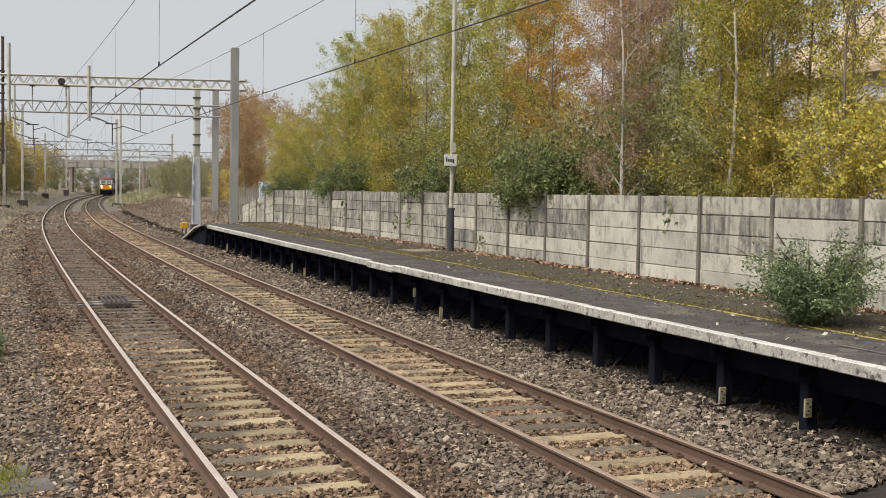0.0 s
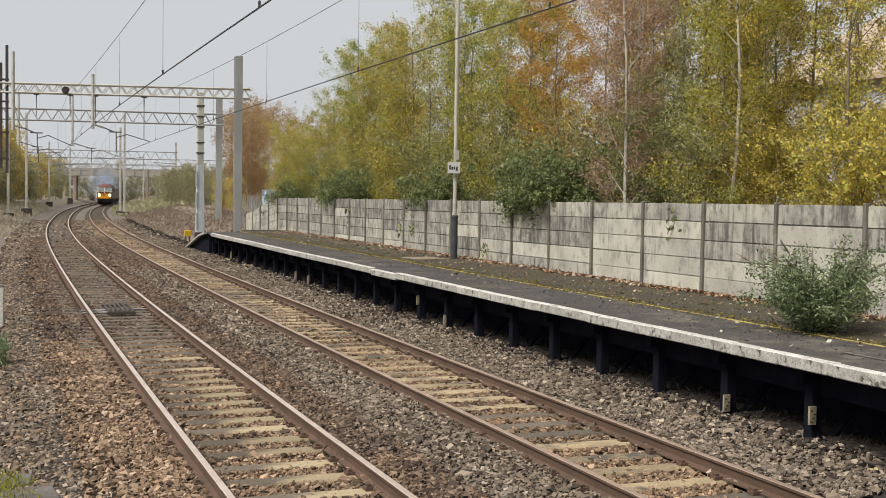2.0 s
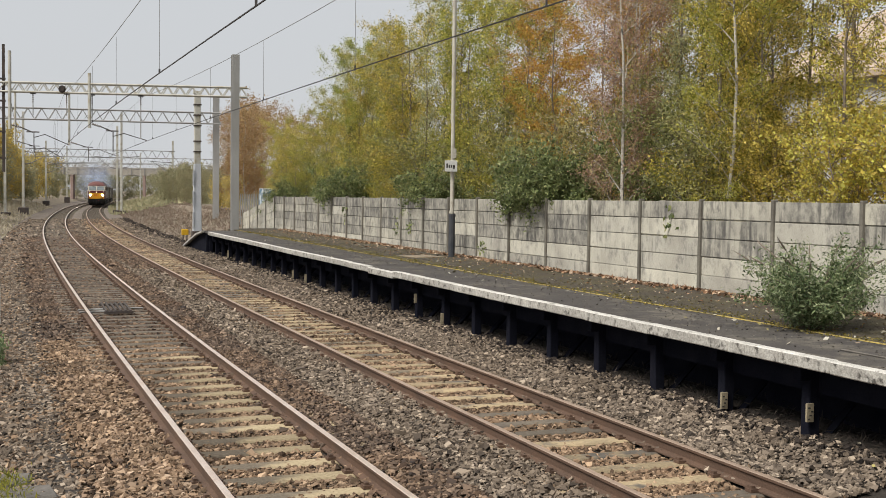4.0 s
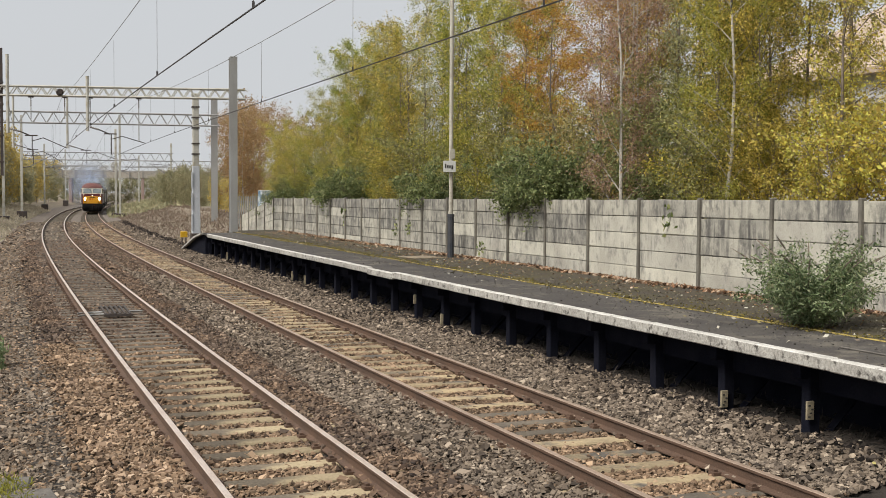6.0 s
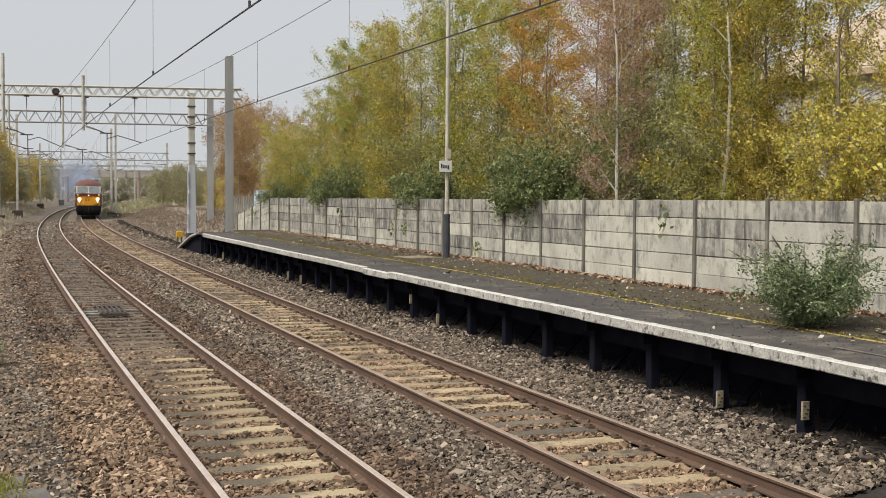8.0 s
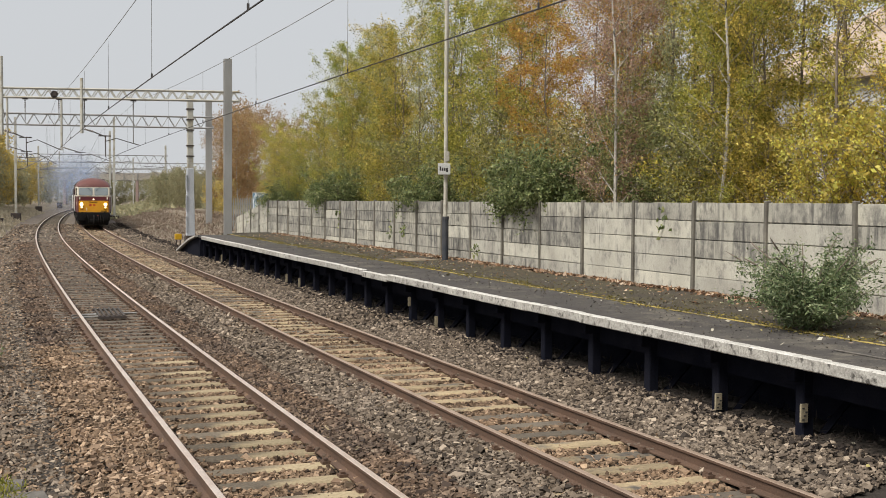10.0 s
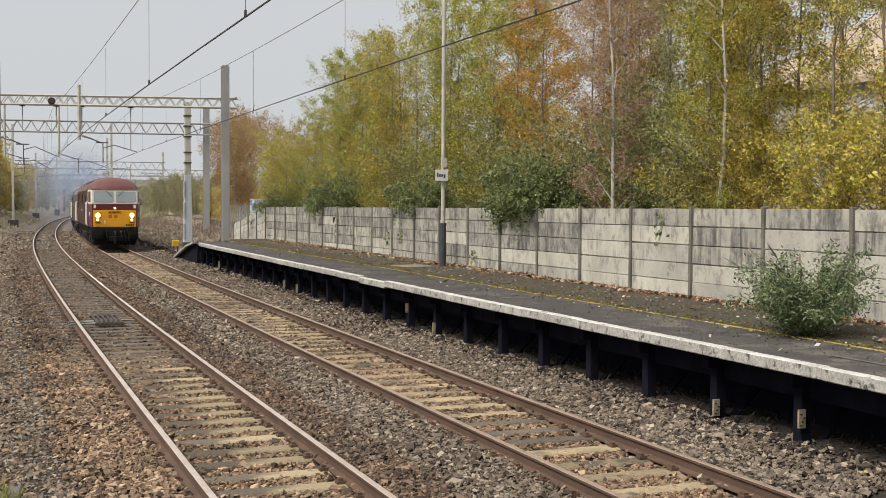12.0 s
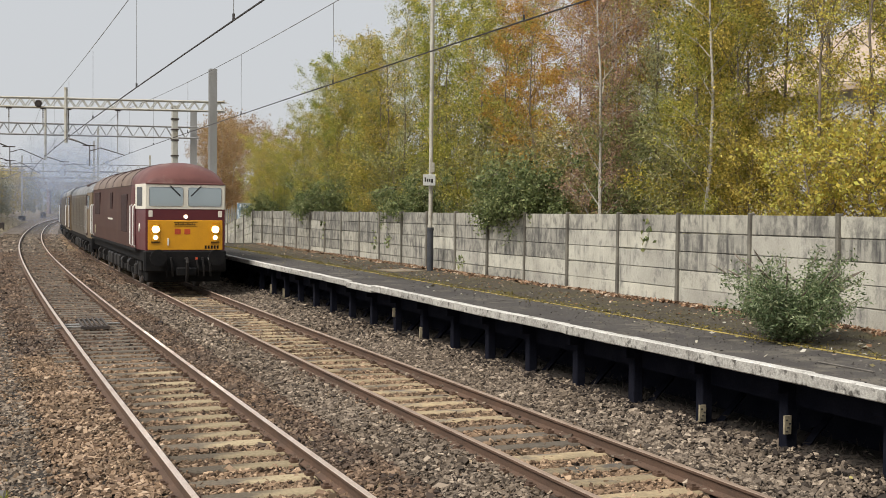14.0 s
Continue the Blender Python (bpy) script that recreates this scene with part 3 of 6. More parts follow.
def marker_plate(s, z, w, h, marked):
    p = thing("marker_plate", place(s, 5.868, z), "small grubby cream plate fixed to a platform post", "plate", "plates under the platform")
    if not marked:
        part("plate", cube((-0.012, -w / 2, 0), (0.0, w / 2, h), 0.003), PLATE, p)
    part("face", cube((-0.05, -w / 2 - 0.03, 0), (0.045, -w / 2, h), 0.003), PLATE, p)
    if marked:
        for i in range(4):
            x = -0.035 + 0.02 * (i % 3)
            part("marking", cube((x, -w / 2 - 0.034, h * (0.12 + 0.2 * i)), (x + 0.03, -w / 2 - 0.0295, h * (0.2 + 0.2 * i))), PLATE_MARK, p, "black unreadable marking")


for s, z, w, h, marked in ((13.58, 0.0, 0.11, 0.21, True), (11.93, 0.14, 0.12, 0.21, True), (23.5, 0.0, 0.07, 0.22, False), (25.15, 0.28, 0.05, 0.2, False),
                           (36.7, 0.0, 0.06, 0.26, False), (35.05, -0.02, 0.06, 0.26, False), (48.25, 0.0, 0.06, 0.3, False)):
    marker_plate(s, z, w, h, marked)

plank = thing("loose_plank", Matrix.Identity(4), "pale weathered plank lying on the ballast under the platform", "plank")
part("plank", tube(bmesh.new(), (at(26.3, 5.72, -0.16), at(23.3, 5.66, -0.14)), 0.03, 4), PLATE, plank)


# ---- litter ----
LITTER = scatter_mat("fallen leaves", [(0.05, 0.03, 0.022), (0.21, 0.115, 0.065), (0.40, 0.26, 0.16), (0.09, 0.055, 0.035), (0.62, 0.50, 0.38), (0.26, 0.12, 0.06)], 0.8, 0.1)
LITTER_PALE = scatter_mat("pale scraps", [(0.30, 0.27, 0.2), (0.5, 0.48, 0.42), (0.16, 0.14, 0.09), (0.38, 0.33, 0.12)], 0.8, 0)
MOSS_TUFT = scatter_mat("yellow-green moss", [(0.08, 0.07, 0.022), (0.17, 0.14, 0.035), (0.12, 0.11, 0.03), (0.29, 0.22, 0.07)], 0.9, 0.1)


def flecks(name, pts, size, material, label, lift=0.02, flat=0.35, long=1.0, kind="stuff", ratio=0.55):
    n = len(pts)
    a = RNG.normal(0, 1, (n, 3)) * np.array([1, 1, flat])
    a /= np.linalg.norm(a, axis=1, keepdims=True)
    b = np.cross(a, RNG.normal(0, 1, (n, 3)) * np.array([flat, flat, 1]) + np.array([0, 0, 0.01]))
    b /= np.linalg.norm(b, axis=1, keepdims=True) + 1e-6
    k = size * np.exp(RNG.normal(0, 0.3, (n, 1)))
    a, b = a * k * long, b * k * ratio
    v = np.stack([pts - a, pts + b - 0.15 * a, pts + a, pts - b - 0.15 * a], 1) + np.array([0, 0, lift])
    me = raw(name, v.reshape(-1, 3), np.arange(4 * n).reshape(-1, 4), material)
    ob = new(name, me)
    return tagged(ob, label, kind=kind)


def strew(n, s0, s1, d_mid, d_spread, z):
    s = RNG.uniform(s0, s1, n)
    d = np.clip(d_mid + RNG.normal(0, d_spread, n) + 0.12 * np.sin(s * 1.7), EDGE + 0.2, 9.33)
    return line_points(s, d, np.full(n, z))


flecks("leaf_litter", strew(9500, 8, 54, 9.3, 0.12, TOP + 0.03), 0.04, LITTER, "brown fallen leaves drifted along the wall's foot", 0.02, 0.5)
flecks("leaf_litter", strew(1500, 8, 54, 8.7, 0.5, TOP + 0.02), 0.028, LITTER, "scattered brown fallen leaves", 0.01)
flecks("leaf_litter", strew(520, 8, 50, 7.9, 0.9, TOP + 0.01), 0.03, LITTER_PALE, "pale scraps and dry leaves on the platform", 0.008)
flecks("moss", strew(5200, 8, 52, LINE_D + 0.12, 0.14, TOP + 0.006), 0.018, MOSS_TUFT, "yellow-green moss along the painted line", 0.006, 0.7)
flecks("moss", strew(1300, 8, 52, 7.9, 0.5, TOP + 0.01), 0.018, MOSS_TUFT, "patchy moss on the platform", 0.004, 0.7)
flecks("pale_scraps", line_points(RNG.uniform(10, 40, 160), RNG.normal(6.1, 0.25, 160), np.full(160, -0.06)), 0.03, LITTER_PALE, "pale scraps of litter under the platform", 0.03)

# Weed and debris colours, lowered further for the shade under the deck.
DEBRIS = scatter_mat("shade-darkened dead weeds", [(0.015, 0.012, 0.011), (0.04, 0.032, 0.026), (0.025, 0.022, 0.016), (0.075, 0.062, 0.05)], 0.9, 0.1)
flecks("dead_weeds", line_points(RNG.uniform(8, 42, 3600), RNG.uniform(6.0, 7.6, 3600), RNG.uniform(0.0, 0.08, 3600)), 0.04, DEBRIS, "shade-darkened dead weeds and debris under the platform", 0.0, 1.6, 1.3, ratio=0.16)
GRIT = scatter_mat("platform grit", [(0.06, 0.055, 0.052), (0.11, 0.10, 0.09), (0.07, 0.064, 0.058), (0.19, 0.175, 0.155), (0.085, 0.075, 0.06)], 0.9, 0)
flecks("platform_grit", strew(7000, 8, 45, 6.75, 0.55, TOP + 0.003), 0.014, GRIT, "loose grit and crumbs on the asphalt", 0.003, 0.3)
flecks("platform_grit", strew(9000, 8, 45, 8.4, 0.55, TOP + 0.01), 0.016, GRIT, "loose grit on the mossy strip", 0.006, 0.5)


# ---- trees, shrubs ----
BARK_WHITE = mat("silver birch bark", (0.48, 0.45, 0.40), (0.36, 0.33, 0.29), scale=6, fine=30, bump=0.3, stain=(0.06, 0.055, 0.05), stain_scale=5, stain_lo=0.56, stain_hi=0.62)
BARK = mat("brown bark", (0.15, 0.12, 0.095), (0.21, 0.175, 0.14), scale=6, fine=40, bump=0.5)
LEAF = {
    "green": scatter_mat("olive green leaves", [(0.062, 0.078, 0.017), (0.241, 0.294, 0.058), (0.442, 0.475, 0.094), (0.147, 0.191, 0.039), (0.707, 0.70, 0.176), (0.31, 0.26, 0.059)], 0.5, 0.42, 0.4, tint=((0.86, 0.88, 0.72), (1.3, 1.02, 0.9))),
    "olive": scatter_mat("turning olive leaves", [(0.08, 0.081, 0.022), (0.28, 0.265, 0.06), (0.53, 0.455, 0.10), (0.18, 0.19, 0.04), (0.75, 0.68, 0.20), (0.23, 0.175, 0.053)], 0.5, 0.42, 0.4, tint=((0.82, 0.92, 0.7), (1.22, 1.06, 0.9))),
    "orange": scatter_mat("orange autumn leaves", [(0.143, 0.082, 0.021), (0.447, 0.228, 0.037), (0.65, 0.375, 0.066), (0.326, 0.239, 0.053), (0.723, 0.576, 0.13), (0.359, 0.168, 0.04)], 0.5, 0.42, 0.4, tint=((0.85, 0.85, 0.8), (1.15, 0.95, 0.9))),
    "yellow": scatter_mat("golden yellow leaves", [(0.19, 0.17, 0.043), (0.68, 0.51, 0.095), (0.80, 0.74, 0.18), (0.34, 0.305, 0.078), (0.55, 0.40, 0.105), (0.22, 0.20, 0.06), (0.80, 0.77, 0.18)], 0.5, 0.45, 0.4, tint=((0.85, 0.94, 0.8), (1.14, 1.05, 1.0))),
    "pink": scatter_mat("pinkish brown thinning leaves", [(0.10, 0.062, 0.05), (0.33, 0.20, 0.15), (0.53, 0.335, 0.25), (0.25, 0.17, 0.095), (0.46, 0.37, 0.16)], 0.5, 0.35, 0.35),
    "grey": scatter_mat("grey-green willow leaves", [(0.137, 0.151, 0.078), (0.38, 0.4, 0.22), (0.619, 0.633, 0.372), (0.257, 0.274, 0.126), (0.769, 0.692, 0.326)], 0.5, 0.4, 0.4),
    "bramble": scatter_mat("dark green bramble leaves", [(0.04, 0.055, 0.02), (0.13, 0.165, 0.06), (0.27, 0.315, 0.125), (0.085, 0.115, 0.042), (0.43, 0.44, 0.20)], 0.5, 0.34, 0.35),
    "shrub": scatter_mat("mixed grey and olive shrub leaves", [(0.093, 0.095, 0.044), (0.234, 0.239, 0.104), (0.4, 0.397, 0.186), (0.142, 0.16, 0.057), (0.498, 0.434, 0.175)], 0.5, 0.3, 0.4, tint=((0.74, 0.86, 0.72), (1.2, 1.02, 0.95))),
    "bush": scatter_mat("grey-green buddleia leaves", [(0.032, 0.052, 0.022), (0.10, 0.143, 0.058), (0.195, 0.25, 0.115), (0.06, 0.095, 0.038), (0.35, 0.40, 0.23), (0.16, 0.165, 0.075)], 0.5, 0.25, 0.35),
    "mauve": scatter_mat("bare brown scrub", [(0.17, 0.11, 0.08), (0.27, 0.18, 0.13), (0.36, 0.25, 0.19), (0.22, 0.165, 0.10)], 0.8, 0.2),
    # The next four leaf colours are paled to carry the haze of distance.
    "haze": scatter_mat("haze-paled distant foliage", [(0.396, 0.374, 0.347), (0.484, 0.462, 0.437), (0.44, 0.396, 0.325), (0.363, 0.363, 0.347)], 0.9, 0.3),
    "hazeyellow": scatter_mat("haze-paled yellow foliage", [(0.42, 0.34, 0.13), (0.64, 0.48, 0.13), (0.38, 0.35, 0.19), (0.55, 0.45, 0.20)], 0.9, 0.5),
    "hazegreen": scatter_mat("haze-dulled green foliage", [(0.27, 0.275, 0.165), (0.37, 0.35, 0.215), (0.31, 0.30, 0.18), (0.42, 0.37, 0.23)], 0.9, 0.4),
    "thicket": scatter_mat("haze-paled olive foliage", [(0.15, 0.155, 0.09), (0.25, 0.235, 0.13), (0.33, 0.275, 0.155), (0.19, 0.18, 0.105), (0.37, 0.35, 0.21)], 0.9, 0.35),
    "rust": scatter_mat("rust-red distant foliage", [(0.26, 0.15, 0.08), (0.37, 0.22, 0.115), (0.33, 0.22, 0.105), (0.35, 0.25, 0.125), (0.42, 0.31, 0.14)], 0.9, 0.35),
}


def leaf_quads(pts, size, hang=0.3, ratio=0.5):
    n = len(pts)
    a = RNG.normal(0, 1, (n, 3)) + np.array([0, 0, -hang])
    a /= np.linalg.norm(a, axis=1, keepdims=True)
    b = np.cross(a, RNG.normal(0, 1, (n, 3)))
    b /= np.linalg.norm(b, axis=1, keepdims=True) + 1e-6
    k = size * np.exp(RNG.normal(0, 0.28, (n, 1)))
    return np.stack([pts - a * k, pts + b * k * ratio - a * k * 0.2, pts + a * k, pts - b * k * ratio - a * k * 0.2], 1)


def leaf_tris(pts, size, hang=0.3, ratio=0.5):
    """Small pointed leaves, hanging a little."""
    n = len(pts)
    a = RNG.normal(0, 1, (n, 3)) + np.array([0, 0, -hang])
    a /= np.linalg.norm(a, axis=1, keepdims=True)
    b = np.cross(a, RNG.normal(0, 1, (n, 3)))
    b /= np.linalg.norm(b, axis=1, keepdims=True) + 1e-6
    k = size * np.exp(RNG.normal(0, 0.3, (n, 1)))
    return np.stack([pts - a * k * 0.7 + b * k * ratio, pts + a * k * 1.1, pts - a * k * 0.7 - b * k * ratio], 1)


def make_tree(name, label, height, reach, leaves, colour, bark, seed, base=0.12, leaf=0.05, rise=1.0, limbs=30, spread=0.095, trunk=0.05, ratio=0.5, broad=False):
    r = np.random.default_rng(seed)
    t = thing(name, Matrix.Identity(4), label, "tree" if height > 4 else "shrub")
    bm = bmesh.new()
    k = 8
    wander = np.cumsum(r.normal(0, 0.06, (k, 2)), 0)
    wander -= wander[0]
    spine = [Vector((wander[i, 0], wander[i, 1], height * i / (k - 1))) for i in range(k)]
    tube(bm, spine, [trunk * (1 - 0.92 * i / (k - 1)) for i in range(k)], 6)
    ends = []
    for i in range(limbs):
        u = base + (0.97 - base) * (i + r.uniform(0, 1)) / limbs
        at_ = spine[min(k - 2, int(u * (k - 1)))].lerp(spine[min(k - 1, int(u * (k - 1)) + 1)], u * (k - 1) % 1)
        ang = i * 2.4 + r.uniform(-0.5, 0.5)
        shape = math.sin(math.pi * min(1, (0.18 + 0.82 * (1 - (u - base) / (1 - base))) ** 0.8)) if u > base + 0.2 else 0.75
        ln = reach * max(0.25, shape) * r.uniform(0.65, 1.2)
        up = rise * r.uniform(0.7, 1.3)
        way = Vector((math.cos(ang), math.sin(ang), up)).normalized()
        pts = [at_]
        for q in range(3):
            way = (way + Vector(r.normal(0, 0.16, 3)) + Vector((0, 0, -0.06 * q))).normalized()
            pts.append(pts[-1] + way * ln / 3)
        rad = trunk * 0.36 * (1 - 0.6 * u)
        tube(bm, pts, [rad, rad * 0.7, rad * 0.45, 0.004], 3, False)
        for q in range(6):
            w = r.uniform(0.25, 1.0)
            j = min(2, int(w * 3))
            o = pts[j].lerp(pts[j + 1], w * 3 - j if w < 1 else 1)
            tw = (way + Vector(r.normal(0, 0.75, 3))).normalized() * ln * r.uniform(0.2, 0.45)
            if q < 4:
                tube(bm, (o, o + tw), [0.007, 0.002], 3, False)
            ends.append((o, tw))
    part("trunk", bm, bark, t, "pale mottled birch stem" if bark is BARK_WHITE else "")
    o = np.array([e[0] for e in ends])
    w = np.array([e[1] for e in ends])
    leaves = int(leaves * 1.95)
    pick = r.integers(0, len(ends), leaves)
    along = r.uniform(0.05, 1.15, (leaves, 1))
    pts = o[pick] + w[pick] * along + r.normal(0, spread, (leaves, 3))
    if broad:
        leaves //= 2
        crown = new("crown", raw("crown", leaf_quads(pts[:leaves], leaf, ratio=ratio).reshape(-1, 3), np.arange(4 * leaves).reshape(-1, 4), LEAF[colour]))
    else:
        crown = new("crown", raw("crown", leaf_tris(pts, leaf * 0.74, ratio=ratio).reshape(-1, 3), np.arange(3 * leaves).reshape(-1, 3), LEAF[colour]))
    crown.parent = t
    return t


def plant(models, rows):
    """rows: model, s, d, scale, turn. The first use of a model is the model itself."""
    used = set()
    for name, s, d, size, turn in rows:
        z = ground_z(s, d) - 0.05
        m = Matrix.Translation(at(s, d, z)) @ Matrix.Rotation(radians(turn), 4, "Z") @ Matrix.Diagonal((size, size, size * 1.0, 1))
        if name in used:
            copy_thing(models[name], m)
        else:
            models[name].matrix_basis = m
            used.add(name)


TREES = {
    "green": make_tree("birch_tree", "slim birch with dense olive green leaves behind the wall", 8.2, 1.9, 8800, "green", BARK, 1, leaf=0.043),
    "green2": make_tree("willow_tree", "bushy sapling in yellow-green leaf behind the wall", 7.4, 2.1, 8800, "olive", BARK, 2, leaf=0.039, base=0.06),
    "orange": make_tree("birch_tree", "slim birch in orange-brown autumn leaf", 8.8, 1.7, 8500, "orange", BARK, 3, leaf=0.04),
    "pink": make_tree("birch_tree", "white-stemmed birch thinning to pinkish brown", 9.0, 1.7, 7500, "pink", BARK_WHITE, 4, leaf=0.034, trunk=0.055),
    "yellow": make_tree("birch_tree", "birch in golden yellow autumn leaf", 8.6, 2.0, 8000, "yellow", BARK, 5, leaf=0.027, broad=True),
    "grey": make_tree("willow_tree", "thin upright willow with sparse grey-green leaves", 9.2, 1.4, 4500, "grey", BARK, 6, leaf=0.042, rise=2.2),
    "olive": make_tree("alder_tree", "dense sapling in dull olive and yellow leaf", 7.8, 2.0, 8800, "olive", BARK, 7, leaf=0.039, base=0.05),
    "tall": make_tree("poplar_tree", "tall tree with thin yellowing leaves", 10.2, 2.2, 8000, "olive", BARK_WHITE, 8, leaf=0.034),
    "bigleaf": make_tree("sycamore_sapling", "low sapling with large bright yellow leaves", 3.6, 1.4, 3600, "yellow", BARK, 9, leaf=0.036, broad=True, base=0.12, limbs=26, spread=0.055, ratio=0.7),
    "bramble": make_tree("bramble_shrub", "dark green bramble thicket hanging over the wall", 2.4, 1.5, 4600, "bramble", BARK, 10, leaf=0.046, base=0.02, limbs=30, spread=0.08, rise=0.5, trunk=0.03, ratio=0.6),
    "overhang": make_tree("bramble_shrub", "dark green bramble leaning over the wall's top", 2.35, 1.15, 4600, "bramble", BARK, 14, leaf=0.042, base=0.55, limbs=24, spread=0.07, rise=0.35, trunk=0.03, ratio=0.6),
    "greyshrub": make_tree("willow_shrub", "grey-green shrub behind the concrete wall", 3.0, 1.4, 3900, "shrub", BARK, 11, leaf=0.042, base=0.03, limbs=26, rise=1.1, trunk=0.03),
    "oliveshrub": make_tree("hawthorn_shrub", "olive and brown shrub behind the concrete wall", 3.4, 1.5, 3900, "olive", BARK, 12, leaf=0.037, base=0.03, limbs=26, rise=1.0, trunk=0.035),
}
rt = random.Random(11)
rows = []


def zone(s):
    """Which trees stand where along the wall."""
    if s > 56:
        return ("green2", "olive", "orange", "olive")
    if s > 47:
        return ("olive", "green", "green2", "olive")
    if s > 40:
        return ("grey", "green", "grey", "olive")
    if s > 34.5:
        return ("green", "green2", "green")
    if s > 29:
        return ("orange", "orange", "green2", "orange")
    if s > 25:
        return ("pink", "pink", "grey")
    if s > 20:
        return ("green", "olive", "green2")
    return ("yellow", "olive", "tall", "yellow")


s = 11.0
while s < 65:
    rows.append((rt.choice(zone(s)), s + rt.uniform(-0.5, 0.5), rt.uniform(11.5, 12.6), rt.uniform(0.86, 1.06) * (0.66 if s > 52 else 0.9 if s > 44 else 1), rt.uniform(0, 360)))
    s += rt.uniform(1.7, 2.5)
s = 20.0
while s < 70:
    rows.append((rt.choice(zone(s - 1.5)), s + rt.uniform(-0.6, 0.6), rt.uniform(13.2, 15.0), rt.uniform(0.92, 1.1) * (0.62 if s > 52 else 0.9 if s > 44 else 1), rt.uniform(0, 360)))
    s += rt.uniform(3.0, 4.2)
s = 24.0
while s < 66:
    rows.append((rt.choice(("green", "olive", "yellow") if s < 32 else ("tall", "grey", "olive")), s, rt.uniform(16.5, 19.5), rt.uniform(0.85, 1.0) * (0.62 if s > 46 else 1), rt.uniform(0, 360)))
    s += rt.uniform(5.5, 7.5)
s = 10.5
while s < 66:
    low = ("bramble", "greyshrub", "oliveshrub", "bramble") if 24 < s < 40 else ("oliveshrub", "greyshrub", "oliveshrub", "bramble") if 40 <= s < 48 else ("greyshrub", "oliveshrub", "bramble") if s < 26 else ("oliveshrub", "bramble", "greyshrub", "oliveshrub")
    name = "bigleaf" if 13.5 < s < 19.5 and rt.random() < 0.8 else rt.choice(low)
    rows.append((name, s, rt.uniform(11.4, 11.9), rt.uniform(0.9, 1.2) * (0.8 if name == "bigleaf" else 0.78 if name == "bramble" else 1), rt.uniform(0, 360)))
    s += rt.uniform(0.9, 1.4)
s = 24.0
while s < 54:
    rows.append((rt.choice(("oliveshrub", "greyshrub", "oliveshrub")), s, rt.uniform(12.4, 13.6), rt.uniform(1.2, 1.6), rt.uniform(0, 360)))
    s += rt.uniform(2.2, 3.0)
for name, s, d, size, turn in (("overhang", 27.9, 9.8, 1.05, 20), ("overhang", 26.4, 9.75, 1.02, 140), ("overhang", 27.0, 9.9, 1.1, 250), ("overhang", 47.0, 9.9, 1.0, 70), ("overhang", 45.5, 10.0, 1.0, 190), ("overhang", 35.5, 10.0, 1.0, 250), ("green", 22.4, 12.4, 0.95, 10), ("olive", 21.0, 13.8, 1.0, 120), ("green2", 23.6, 13.9, 1.05, 230), ("green", 19.2, 14.2, 1.0, 310), ("olive", 25.6, 14.8, 1.05, 40), ("yellow", 16.6, 15.2, 0.9, 75), ("orange", 28.4, 13.2, 1.0, 200), ("green2", 14.4, 12.2, 0.8, 333), ("pink", 24.6, 10.6, 1.02, 80), ("bigleaf", 17.6, 10.9, 0.95, 30), ("bigleaf", 16.3, 10.8, 1.0, 130), ("bigleaf", 15.2, 11.0, 0.9, 220), ("greyshrub", 13.4, 10.8, 1.0, 10), ("greyshrub", 12.6, 11.4, 1.2, 100), ("yellow", 15.6, 13.0, 0.95, 50), ("tall", 13.6, 13.4, 0.95, 160), ("yellow", 17.8, 13.2, 0.9, 290), ("yellow", 11.8, 12.6, 0.9, 200), ("yellow", 19.4, 12.6, 0.95, 60), ("olive", 51.0, 11.6, 0.72, 15), ("olive", 54.0, 12.4, 0.8, 45), ("olive", 57.0, 11.9, 0.74, 145), ("green2", 60.0, 12.4, 0.7, 245), ("oliveshrub", 63.0, 12.0, 1.2, 5), ("green2", 48.6, 11.8, 0.85, 95), ("olive", 46.0, 11.7, 0.92, 185), ("green2", 43.4, 11.9, 1.0, 275), ("olive", 58.6, 10.9, 0.6, 20), ("green2", 61.4, 11.0, 0.62, 130), ("olive", 64.6, 11.5, 0.7, 210), ("green2", 67.5, 12.0, 0.72, 300), ("olive", 70.5, 12.8, 0.7, 80), ("overhang", 57.0, 9.95, 0.85, 10), ("bramble", 59.5, 10.5, 0.9, 100), ("greyshrub", 60.8, 10.7, 0.7, 200), ("orange", 30.6, 14.4, 1.05, 33), ("olive", 27.6, 15.4, 1.1, 140), ("pink", 28.8, 12.9, 1.0, 222), ("orange", 33.2, 12.5, 1.0, 310), ("green", 26.2, 13.6, 1.0, 77), ("pink", 26.9, 12.4, 0.96, 15), ("olive", 31.8, 15.8, 1.12, 255), ("tall", 21.3, 11.0, 0.92, 140), ("grey", 52.6, 12.0, 0.92, 25), ("grey", 54.9, 12.5, 0.84, 115), ("green2", 56.6, 12.3, 0.82, 205), ("grey", 48.2, 12.2, 0.9, 60), ("green2", 50.2, 12.6, 0.95, 300), ("olive", 53.0, 12.9, 0.88, 215)):
    rows.append((name, s, d, size, turn))
plant(TREES, rows)


